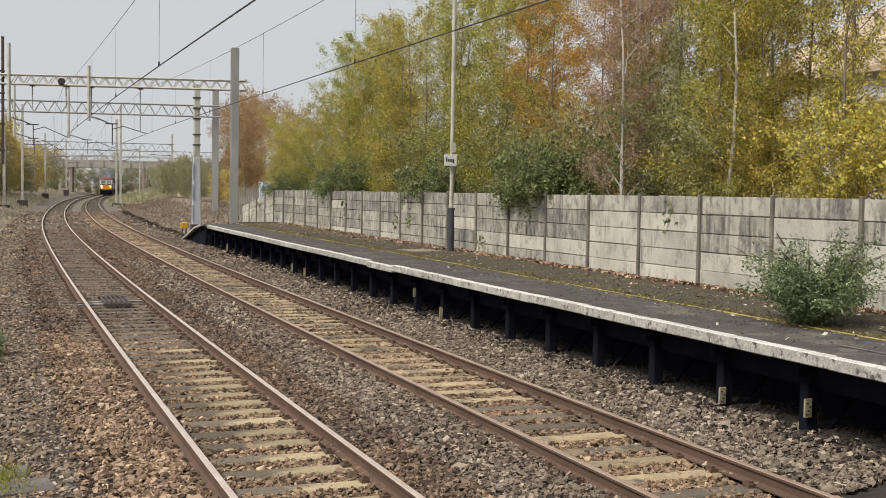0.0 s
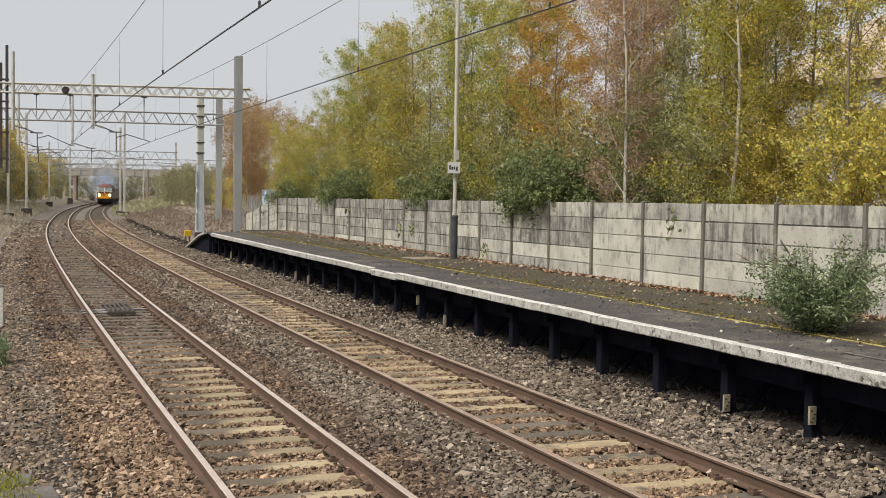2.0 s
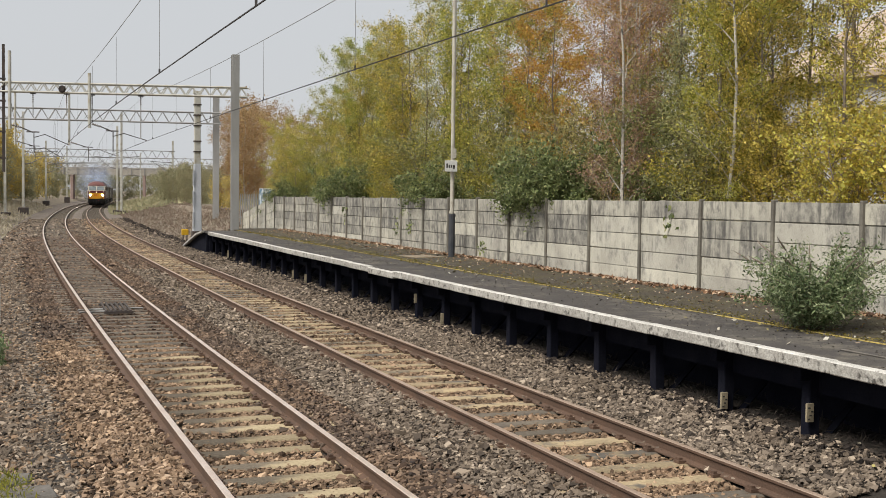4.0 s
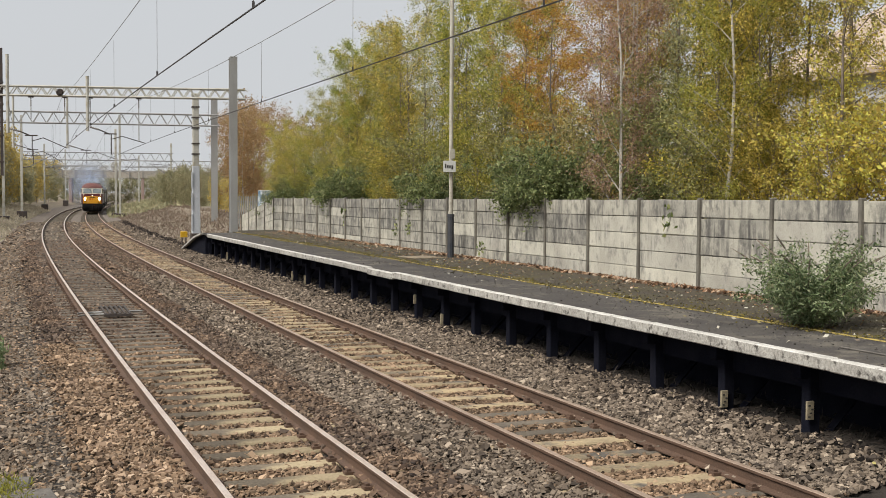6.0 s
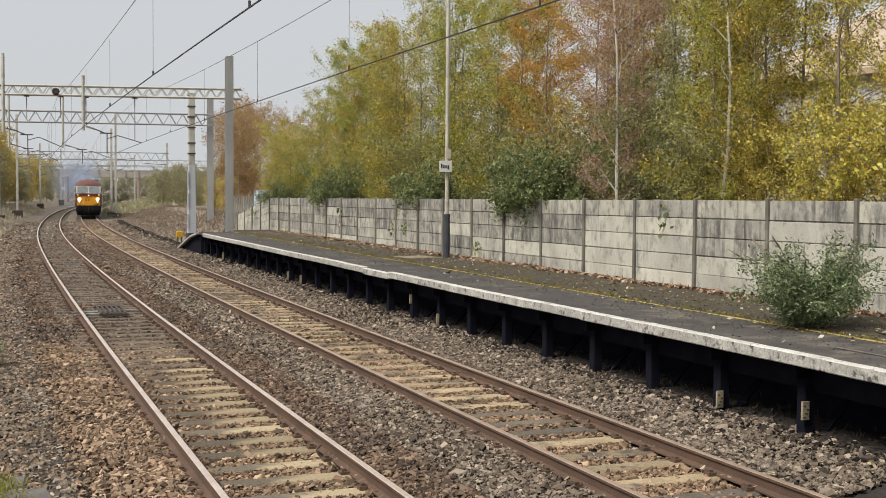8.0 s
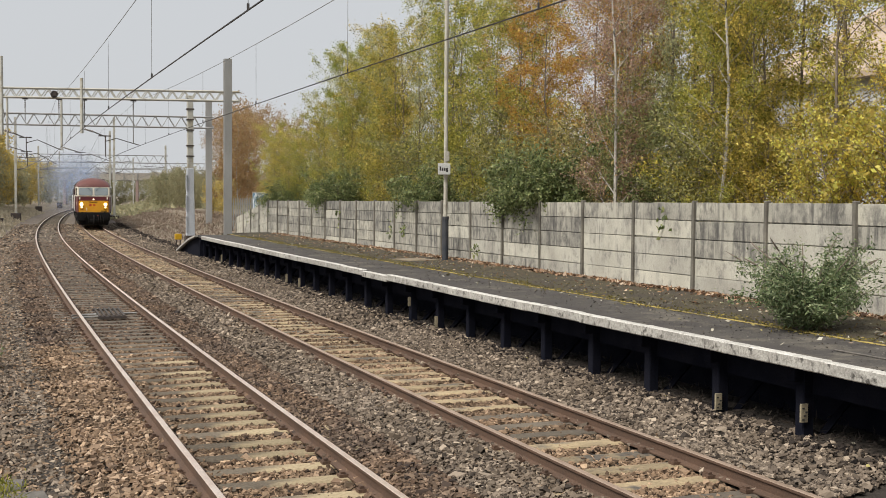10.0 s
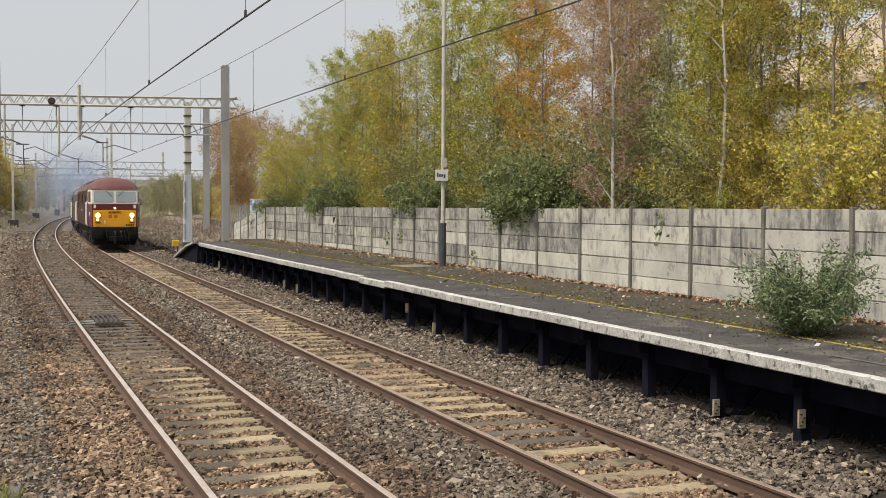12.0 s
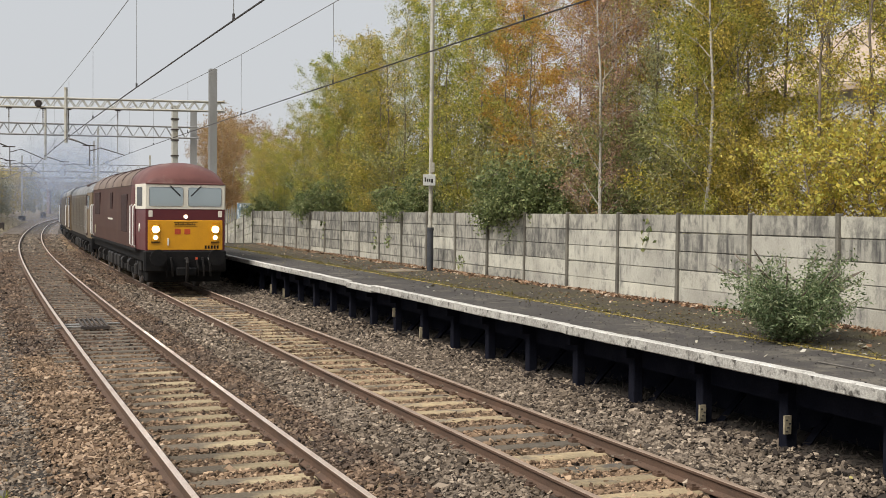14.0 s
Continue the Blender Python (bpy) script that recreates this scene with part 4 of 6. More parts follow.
def make_buddleia():
    """The self-sown bush on the platform: arching stems, narrow leaves, brown seed spikes."""
    b = thing("buddleia_bush", Matrix.Translation(at(13.95, 7.5, TOP)) @ Matrix.Diagonal((1.15, 1.15, 1.0, 1)), "grey-green self-sown bush with brown seed spikes on the platform", "bush")
    r = np.random.default_rng(21)
    stems, spikes, pts = bmesh.new(), [], []
    for i in range(58):
        a, lean = r.uniform(0, 6.28), r.uniform(0.0, 1.25)
        ln = r.uniform(0.75, 1.35) * (1.1 - 0.25 * lean)
        p = [Vector((0.1 * math.cos(a), 0.1 * math.sin(a), 0))]
        way = Vector((math.cos(a) * lean, math.sin(a) * lean, 1)).normalized()
        for q in range(5):
            p.append(p[-1] + way * ln / 5)
            way = (way + Vector((math.cos(a) * 0.1, math.sin(a) * 0.1, -0.06)) + Vector(r.normal(0, 0.07, 3))).normalized()
        tube(stems, p, [0.012, 0.01, 0.008, 0.006, 0.004, 0.003], 4, False)
        for _ in range(400):
            w = r.uniform(0.12, 1) ** 0.8 * 5
            j = min(4, int(w))
            pts.append(np.array(p[j].lerp(p[j + 1], w - j)) + r.normal(0, 0.06, 3))
        if r.random() < 0.6 and lean < 0.6:
            spikes.append((p[-1], way))
    tagged(part("stem", stems, BARK, b), kind="stuff")
    crown = new("leaves", raw("leaves", leaf_quads(np.array(pts), 0.025, 0.2, 0.3).reshape(-1, 3), np.arange(4 * len(pts)).reshape(-1, 4), LEAF["bush"]))
    crown.parent = b
    for p, way in spikes:
        bm = tube(bmesh.new(), (p, p + way * 0.06, p + way * 0.14, p + way * 0.24), [0.006, 0.012, 0.009, 0.002], 5)
        part("seed_spike", bm, BARK, b, "brown dead flower spike")


make_buddleia()
for i, (s, z) in enumerate(((20.6, 2.15), (35.9, 1.6), (37.2, 1.6), (43.4, 1.85), (29.9, 1.2))):
    p = flecks("hanging_sprig", line_points(np.full(22, s) + RNG.normal(0, 0.12, 22), np.full(22, WALL_D - 0.08) + RNG.normal(0, 0.02, 22), z + RNG.normal(0, 0.13, 22)), 0.05, LEAF["bramble"], "dark leafy sprig hanging down the wall", 0, 2.0, kind="stuff")


# ---- overhead line ----
def h_mast(name, m, z0, z1, w, material, label, group=""):
    t = thing(name, m, label, "mast", group)
    for y in (-w / 2, w / 2 - 0.03):
        part("flange", cube((-w * 0.45, y, z0), (w * 0.45, y + 0.03, z1), 0.006), material, t)
    part("web", cube((-0.02, -w / 2 + 0.02, z0), (0.02, w / 2 - 0.02, z1)), material, t)
    part("footing", cube((-w * 0.8, -w * 0.8, z0 - 0.5), (w * 0.8, w * 0.8, z0 + 0.12), 0.02), POST_C, t, "concrete footing")
    return t


def truss(name, a, b, depth, bays, material, label, r=0.035, width=0.35):
    """A lattice beam from a to b: four chords and zigzag braces."""
    t = thing(name, Matrix.Identity(4), label, "beam", "lattice beams over the tracks")
    along = (b - a).normalized()
    across = along.cross(Vector((0, 0, 1))).normalized() * width / 2
    for side in (-1, 1):
        for z in (0, depth):
            up = Vector((0, 0, z))
            part("chord", rod(a + side * across + up, b + side * across + up, r, 6), material, t)
    step = (b - a) / bays
    up = Vector((0, 0, depth))
    for side in (-1, 1):
        one = finish("brace", tube(bmesh.new(), (Vector(), step / 2 + up), r * 0.55, 4, False), material)
        two = finish("brace", tube(bmesh.new(), (step / 2 + up, step), r * 0.55, 4, False), material)
        for k in range(bays):
            o = Matrix.Translation(a + step * k + side * across)
            piece("brace", one, t, o)
            piece("brace", two, t, o)
    return t


INSUL = mat("brown glazed insulator", (0.13, 0.115, 0.11), (0.17, 0.15, 0.14), rough=0.25, bump=0)


def insulator(a, b, parent, r=0.06):
    a, b = Vector(a), Vector(b)
    pts, rad = [], []
    for i in range(9):
        pts.append(a.lerp(b, i / 8))
        rad.append(r if i % 2 else r * 0.45)
    part("insulator", tube(bmesh.new(), pts, rad, 8), INSUL, parent, "ribbed brown insulator")


def drop_arm(s, d, z_top, z_low, reach, wire_z, label):
    """A tube hung from a beam, with an insulated arm that holds the wires."""
    t = thing("drop_tube", place(s, d, 0), label, "support", "drop tubes")
    part("tube", rod((0, 0, z_low), (0, 0, z_top), 0.075, 8), STEEL_CREAM, t, "cream-painted tube")
    e = math.copysign(1, reach)
    insulator((0.1 * e, 0, z_low + 0.2), (0.5 * e, 0, z_low + 0.08), t, 0.06)
    part("arm", rod((0.5 * e, 0, z_low + 0.08), (reach * 0.62, 0, z_low - 0.12), 0.03), STEEL_DARK, t)
    part("cross_arm", rod((reach * 0.45, 0, z_low - 0.1), (reach * 0.8, 0, z_low - 0.1), 0.03), STEEL_DARK, t)
    part("stay", rod((reach * 0.65, 0, z_low - 0.1), (reach * 0.65, 0, z_low - 1.05), 0.025), STEEL_DARK, t)
    part("steady_arm", tube(bmesh.new(), ((reach * 0.65, 0, z_low - 0.35), (reach * 0.95, 0, z_low - 0.2), (reach * 1.6, 0, wire_z + 0.1)), 0.02, 5), STEEL_DARK, t)


h_mast("portal_mast", place(54.9, 7.25, 0), TOP - 0.2, 8.8, 0.37, STEEL_GREY, "tall grey steel mast rising through the platform's end", "portal masts")
h_mast("portal_mast", place(84.2, 10.6, 0), 0.6, 9.2, 0.44, STEEL_GREY, "grey steel mast beyond the platform with a dark foot", "portal masts")
truss("lattice_beam", at(55.7, 7.95, 6.98), at(60.0, -6.0, 7.1), 0.42, 26, STEEL_CREAM, "pale lattice steel beam spanning both tracks", 0.045)
truss("lattice_beam", at(84.0, 10.9, 7.30), at(85.0, -6.5, 7.26), 0.74, 20, STEEL_GREY, "deep grey lattice beam spanning both tracks", 0.045, 0.5)
truss("lattice_beam", at(163, 13.8, 6.9), at(163, -5, 6.9), 1.0, 16, STEEL_GREY, "distant lattice beam above the bend", 0.05, 0.5)
truss("lattice_beam", at(203, 26, 6.9), at(203, -5, 6.9), 1.1, 26, STEEL_GREY, "distant lattice beam above the bend", 0.055, 0.5)
truss("lattice_beam", at(245, 16, 6.9), at(245, -6, 6.9), 1.1, 18, STEEL_GREY, "distant lattice beam above the bend", 0.055, 0.5)
drop_arm(57.66, 1.08, 7.95, 5.45, 1.6, 4.85, "cream drop tube with an insulated arm over the tracks")
drop_arm(58.68, -2.35, 8.9, 5.35, 1.6, 4.6, "grey drop tube with an insulated arm over the tracks")
drop_arm(84.33, 0.9, 9.1, 5.6, 1.9, 4.85, "grey drop tube with an insulated arm over the tracks")
drop_arm(84.53, -2.5, 9.1, 5.6, 1.9, 4.6, "grey drop tube with an insulated arm over the tracks")
for s, d, z0, z1 in ((58.45, -1.35, 7.06, 6.0), (58.0, 0.1, 7.05, 6.0), (57.72, 1.2, 7.04, 6.0), (57.03, 3.3, 7.02, 5.0)):
    t = thing("wire_hanger", place(s, d, 0), "insulated hanger below the lattice beam", "hanger", "hangers below the beam")
    insulator((0, 0, z0 - 0.1), (0, 0, z0 - 0.5), t, 0.035)
    part("rod", rod((0, 0, z0 - 0.5), (0, 0, z1), 0.025), STEEL_GREY, t)
    part("bracket", cube((-0.12, -0.05, z0 - 0.1), (0.12, 0.05, z0 + 0.02)), STEEL_DARK, t)
t = thing("balance_pulley", place(58.2, -0.1, 7.2), "black tensioning pulley hung on the lattice beam", "pulley")
part("rim", tube(bmesh.new(), [(0.13 * math.cos(a), -0.25, 0.13 * math.sin(a)) for a in np.linspace(0, 6.283, 17)], 0.045, 6, False), STEEL_DARK, t)
part("hub", rod((0, -0.32, 0), (0, -0.1, 0), 0.1, 10), STEEL_DARK, t)
# dark twin bars at the beam's end
t = thing("tension_bars", place(58.9, -2.78, 0), "dark twin steel bars with brackets hung beside the track", "bracket")
for x in (-0.16, 0.1):
    part("bar", cube((x, -0.05, 3.4 if x > 0 else 3.6), (x + 0.13, 0.05, 9.2 if x > 0 else 8.4), 0.01), STEEL_DARK, t)
for z in (4.0, 5.2, 6.6, 7.6):
    part("bracket", cube((-0.22, -0.07, z), (0.26, 0.07, z + 0.08)), STEEL_DARK, t)

# the banded column beside the platform ramp
t = thing("banded_column", place(58.9, 6.12, 0), "cream column with dark bands above a white lower sleeve", "column")
part("shaft", cube((-0.14, -0.14, 3.9), (0.14, 0.14, 7.35), 0.02), STEEL_CREAM, t, "cream upper shaft")
WHITE_SLEEVE = mat("white sleeve", (0.52, 0.54, 0.58), (0.44, 0.46, 0.50), rough=0.6, scale=1.5, fine=25, bump=0.1, stretch=(1, 1, 0.3))
bm = cube((-0.2, -0.2, 0.7), (0.2, 0.2, 3.95), 0.02)
for v in bm.verts:
    if v.co.z > 3:
        v.co.x, v.co.y = v.co.x * 0.8, v.co.y * 0.8
part("sleeve", bm, WHITE_SLEEVE, t, "white lower sleeve")
part("foot", cube((-0.26, -0.26, -0.3), (0.26, 0.26, 0.72), 0.03), STEEL_DARK, t, "dark footing")
part("cap", cube((-0.19, -0.19, 7.3), (0.19, 0.19, 7.42), 0.01), STEEL_CREAM, t)
for z in (4.5, 5.0, 5.75, 6.25, 6.75):
    part("band", cube((-0.175, -0.175, z), (0.175, 0.175, z + 0.06)), STEEL_DARK, t, "dark band")
for z in (0.9, 1.9, 2.9):
    part("guard_strip", cube((-0.24, -0.23, z), (-0.17, -0.16, z + 0.75)), WHITE_SLEEVE, t)


def pole_mast(x, y, z0, z1, reach, label, w=0.24):
    t = thing("line_mast", Matrix.Translation((x, y, 0)) @ Matrix.Rotation(radians(17), 4, "Z"), label, "mast", "masts along the line")
    part("column", cube((-w / 2, -w / 2, z0 - 0.6), (w / 2, w / 2, z1), 0.02), STEEL_CREAM, t)
    part("footing", cube((-0.5, -0.5, z0 - 0.8), (0.5, 0.5, z0 + 0.3), 0.05), STEEL_DARK, t, "dark footing")
    if reach:
        e = math.copysign(1, reach)
        insulator((0.15 * e, 0, 6.5), (0.8 * e, 0, 6.45), t, 0.07)
        # Arms use the paler wire grey, with distance haze put into the colour.
        part("arm", rod((0.8 * e, 0, 6.45), (reach, 0, 6.6), 0.04, 5), WIRE_THIN, t)
        insulator((0.15 * e, 0, 5.2), (0.8 * e, 0, 5.35), t, 0.07)
        part("strut", rod((0.8 * e, 0, 5.35), (reach * 0.9, 0, 6.55), 0.035, 5), WIRE_THIN, t)
        part("steady_arm", rod((reach * 0.6, 0, 5.6), (reach * 1.15, 0, 5.0), 0.025, 5), WIRE_THIN, t)


for x, y, z0, z1, reach in ((-43.3, 122.6, 0.45, 10.6, 3.4), (-40.8, 110.7, 0.15, 8.8, 0), (-60.2, 180.2, 0.6, 10.0, 3.6), (-72.4, 228.8, 0.9, 11.0, 3.4), (-38.6, 140.8, 0.0, 10.2, -2.6),
                            (-37.1, 137.1, 0.0, 11.6, 2.0), (-36.6, 160.9, 0.9, 9.4, -3.0), (-55.0, 216.0, 0.3, 9.5, -3.0)):
    pole_mast(x, y, z0, z1, reach, "pale steel overhead-line mast beside the bend")


def wires():
    spans = ((-6, 57.2), (57.2, 84.4), (84.4, 143), (143, 203), (203, 300))
    for name, d, zc, zm, zs in (("overhead_wire", GAP, 4.85, 6.28, 6.95), ("overhead_wire", 0.0, 4.62, 6.16, 6.85)):
        t = thing(name, Matrix.Identity(4), "dark contact wire hung on droppers above the track", "wire", "overhead wires")
        for s0, s1 in spans:
            k = 14
            ss = [s0 + (s1 - s0) * i / k for i in range(k + 1)]
            mid, half = (s0 + s1) / 2, (s1 - s0) / 2
            low = zs - (zs - zm) * (half / 31.6) ** 2 if half < 31.6 else zm
            part("contact_wire", tube(bmesh.new(), [at(s, d, zc) for s in ss], 0.0105 if s0 < 0 else 0.014, 5), WIRE, t)
            part("carrier_wire", tube(bmesh.new(), [at(s, d - (0.07 if d == 0 else 0), low + (zs - low) * ((s - mid) / half) ** 2) for s in ss], 0.0075, 5), WIRE_THIN, t, "grey carrier wire")
            n = max(2, int((s1 - s0) / 7.2))
            for i in range(n):
                s = s0 + (i + 0.5) * (s1 - s0) / n
                part("dropper", rod(at(s, d, zc), at(s, d, low + (zs - low) * ((s - mid) / half) ** 2), 0.0042, 4), WIRE_THIN, t)
                if s0 < 0:
                    part("clip", cube((-0.012, -0.02, zc), (0.012, 0.02, zc + 0.07), 0, Matrix.Translation(at(s, d, 0))), WIRE, t)


wires()
for d, z, s0, s1 in ((1.2, 6.3, 57, 203), (-2.3, 6.6, 58, 203), (2.4, 5.9, 84, 203)):
    t = thing("feeder_wire", Matrix.Identity(4), "thin grey feeder wire along the line", "wire", "overhead wires")
    part("strand", tube(bmesh.new(), [at(s0 + (s1 - s0) * i / 12, d, z) for i in range(13)], 0.012, 4), WIRE_THIN, t)

# ---- platform furniture ----
POLE_PAINT = mat("flaking cream paint", (0.50, 0.48, 0.42), (0.38, 0.35, 0.29), rough=0.7, scale=5, fine=40, bump=0.2, stretch=(1, 1, 0.4), stain=(0.20, 0.17, 0.13), stain_scale=4)
SLEEVE_BLUE = mat("dark blue-black painted sleeve", (0.035, 0.04, 0.05), (0.06, 0.06, 0.065), rough=0.6, scale=4, fine=40, bump=0.2)
t = thing("lamp_post", place(31.04, 8.92, TOP), "tall flaking cream lamp post with a dark foot sleeve", "lamp post")
part("pole", rod((0, 0, 1.1), (0, 0, 8.4), 0.055, 10), POLE_PAINT, t)
part("sleeve", rod((0, 0, -0.05), (0, 0, 1.15), 0.088, 12), SLEEVE_BLUE, t, "dark painted foot sleeve")
part("collar", rod((0, 0, 1.12), (0, 0, 1.2), 0.1, 12), SLEEVE_BLUE, t)
sg = thing("station_sign", place(31.04, 8.92, TOP) @ pose(-0.04, -0.09, 2.33, 0, 0, -8), "small white station name sign fixed to the post", "sign")
part("board", cube((-0.21, -0.02, 0), (0.13, 0.0, 0.3), 0.004), mat("white sign enamel", (0.62, 0.62, 0.60), (0.55, 0.55, 0.53), fine=40, bump=0.05), sg)
for x0, x1, z0, z1 in ((-0.17, -0.13, 0.1, 0.22), (-0.11, -0.07, 0.1, 0.18), (-0.05, -0.01, 0.1, 0.18), (0.01, 0.06, 0.07, 0.18)):
    part("lettering", cube((x0, -0.024, z0), (x1, -0.0195, z1)), PLATE_MARK, sg, "black unreadable lettering")
part("upper_plate", cube((-0.04, -0.03, 0.36), (0.1, 0.0, 0.62), 0.004), POLE_PAINT, sg)

YELLOW = mat("yellow enamel", (0.60, 0.36, 0.02), (0.50, 0.29, 0.02), rough=0.5, scale=4, fine=30, bump=0.1)
t = thing("yellow_box", place(63.5, 6.12, 0.0), "small yellow lineside box on two short legs", "box")
part("case", cube((-0.17, -0.15, 0.36), (0.17, 0.15, 0.66), 0.02), YELLOW, t)
for x in (-0.12, 0.08):
    part("leg", cube((x, -0.04, -0.2), (x + 0.05, 0.04, 0.34)), STEEL_DARK, t)

# slatted plate in the left-hand track
t = thing("slatted_ramp", place(28.3, -0.05, -0.10), "dark slatted steel ramp plate between the rails", "ramp")
part("frame", cube((-0.32, -0.02, -0.02), (0.31, 0.06, 0.03)), STEEL_DARK, t)
for i in range(6):
    x = -0.29 + i * 0.105
    bm = cube((x, 0.0, 0.0), (x + 0.045, 1.5, 0.05), 0.006)
    for v in bm.verts:
        v.co.z += 0.05 if v.co.y > 1 else 0
    part("slat", bm, STEEL_DARK, t)
part("crossbar", cube((-0.32, 1.42, 0.02), (0.31, 1.48, 0.07)), STEEL_DARK, t)
for y in (0.1, 0.6):
    part("cable", tube(bmesh.new(), ((-0.3, y, 0.03), (-0.5, y + 0.1, 0.01), (-0.85, y - 0.1, 0.02)), 0.02, 5), STEEL_GREY, t, "grey connecting cable")
part("cable", tube(bmesh.new(), ((0.3, 0.7, 0.03), (0.6, 0.75, 0.02)), 0.02, 5), STEEL_GREY, t, "grey connecting cable")

t = thing("marker_post", place(27.3, -2.52, -0.3), "short white painted marker post beside the track", "post")
part("post", cube((-0.09, -0.05, 0), (-0.01, 0.05, 0.92), 0.015), mat("white post paint", (0.66, 0.65, 0.60), (0.5, 0.49, 0.44), fine=30), t)
part("cap", cube((-0.1, -0.06, 0.9), (0.0, 0.06, 0.95), 0.01), POST_C, t)

# loose timber on the platform
SLATE = mat("grey paving", (0.16, 0.145, 0.13), (0.11, 0.10, 0.09), scale=3, fine=30)
t = thing("flat_timber", place(11.5, 6.35, TOP + 0.004, 1), "thin grey weathered timber strip lying on the platform", "plank")
part("strip", cube((-0.016, -0.45, 0), (0.016, 0.45, 0.016), 0.004), SLATE, t)
t = thing("paving_patch", place(31.4, 8.2, TOP + 0.004, 12), "pale concrete slab patch let into the platform", "slab")
part("slab", cube((-0.45, -0.5, 0), (0.45, 0.5, 0.03), 0.01), mat("tan concrete", (0.26, 0.21, 0.15), (0.20, 0.165, 0.12), fine=30), t)

# weedy slab at the camera's own platform foot
for s, d, turn in ((12.55, -2.42, 6), (13.15, -2.62, -5)):
    t = thing("broken_slab", place(s, d, -0.2, turn), "broken grey paving slab among weeds", "slab", "broken slabs")
    part("slab", cube((-0.34, -0.24, -0.05), (0.3, 0.22, 0.03), 0.02), SLATE, t)
WEED = scatter_mat("yellow-green weeds", [(0.12, 0.14, 0.03), (0.25, 0.25, 0.05), (0.36, 0.33, 0.05), (0.16, 0.17, 0.05)], 0.7, 0.3)
flecks("weeds", line_points(RNG.normal(12.7, 0.3, 420), np.minimum(-2.1, RNG.normal(-2.55, 0.12, 420)), RNG.uniform(-0.17, -0.08, 420)), 0.024, WEED, "yellow-green weeds round the broken slabs", 0, 2.5, 1.3, ratio=0.2)
flecks("weeds", line_points(RNG.normal(21.4, 0.3, 500), RNG.normal(-2.6, 0.07, 500), RNG.uniform(-0.2, 0.25, 500)), 0.04, LEAF["bush"], "green weed beside the track", 0, 2.0, ratio=0.4)

# ---- the fence and the painted hut beyond the wall ----
fence = tagged(thing("palisade_fence", place(68.6, 9.75, 0.75), "pale palisade fence beyond the platform's end", "fence"))
pale = finish("pale", cube((-0.035, -0.01, 0), (0.035, 0.01, 1.75), 0.004), STEEL_GREY)
for i in range(30):
    piece("pale", pale, fence, Matrix.Translation((-0.3 + i * 0.13, 0, 0)))
for z in (0.4, 1.4):
    part("rail", cube((-0.4, 0.01, z), (3.7, 0.05, z + 0.06)), STEEL_GREY, fence)
hut = thing("painted_hut", place(65.8, 11.1, 0.65), "small pale hut with blue painted scrawls", "hut")
part("wall", cube((-0.6, -0.5, 0), (0.5, 0.5, 2.15), 0.03), mat("pale blue render", (0.42, 0.48, 0.53), (0.60, 0.62, 0.63), scale=3.5, fine=20, stain=(0.10, 0.17, 0.24), stain_scale=3.2, stain_lo=0.47, stain_hi=0.53), hut)
part("roof", cube((-0.62, -0.52, 2.14), (0.52, 0.52, 2.18), 0.02), WHITE_SLEEVE, hut)

# building behind the trees
TILE = mat("tan profiled roof sheet", (0.46, 0.36, 0.28), (0.38, 0.30, 0.235), rough=0.8, scale=0.5, fine=12, stretch=(1, 1, 1))
b = thing("warehouse", place(26, 33, 0.9, 0), "pale warehouse with a tan sheet roof behind the trees", "building")
part("wall", cube((-9, -13, 0), (9, 13, 6.0)), mat("pale cladding", (0.50, 0.50, 0.50), (0.44, 0.44, 0.45), scale=0.6, fine=10), b)
bm = bmesh.new()
f = [[bm.verts.new((x, y, z)) for x, z in ((-9.4, 5.9), (0, 10.6), (9.4, 5.9), (9.4, 5.7), (-9.4, 5.7))] for y in (-13.4, 13.4)]
for i in range(5):
    bm.faces.new((f[0][i], f[0][(i + 1) % 5], f[1][(i + 1) % 5], f[1][i]))
bm.faces.new(f[0][::-1])
bm.faces.new(f[1])
bmesh.ops.recalc_face_normals(bm, faces=bm.faces)
part("roof", bm, TILE, b, "tan profiled roof")

# ---- beyond the bend ----
BRICK = mat("dark brick", (0.27, 0.19, 0.165), (0.32, 0.245, 0.22), scale=0.7, fine=8)
# Bridge steel colours have the distance haze mixed into them.
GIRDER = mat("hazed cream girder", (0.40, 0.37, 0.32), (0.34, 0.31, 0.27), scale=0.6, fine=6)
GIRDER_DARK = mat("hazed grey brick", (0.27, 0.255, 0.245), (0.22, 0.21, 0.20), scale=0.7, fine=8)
b = thing("road_bridge", place(291, 4, 0), "girder road bridge on brick piers beyond the bend", "bridge")
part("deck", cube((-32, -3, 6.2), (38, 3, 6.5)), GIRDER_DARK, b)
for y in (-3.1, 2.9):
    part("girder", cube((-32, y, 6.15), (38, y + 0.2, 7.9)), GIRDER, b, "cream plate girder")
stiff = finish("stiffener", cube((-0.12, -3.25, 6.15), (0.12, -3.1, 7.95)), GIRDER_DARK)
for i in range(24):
    piece("stiffener", stiff, b, Matrix.Translation((-32 + i * 3, 0, 0)))
for x in (-9.6, 6.6):
    part("pier", cube((x, -3, -0.5), (x + 0.7, 3, 6.25), 0.1), BRICK, b, "dark brick pier")

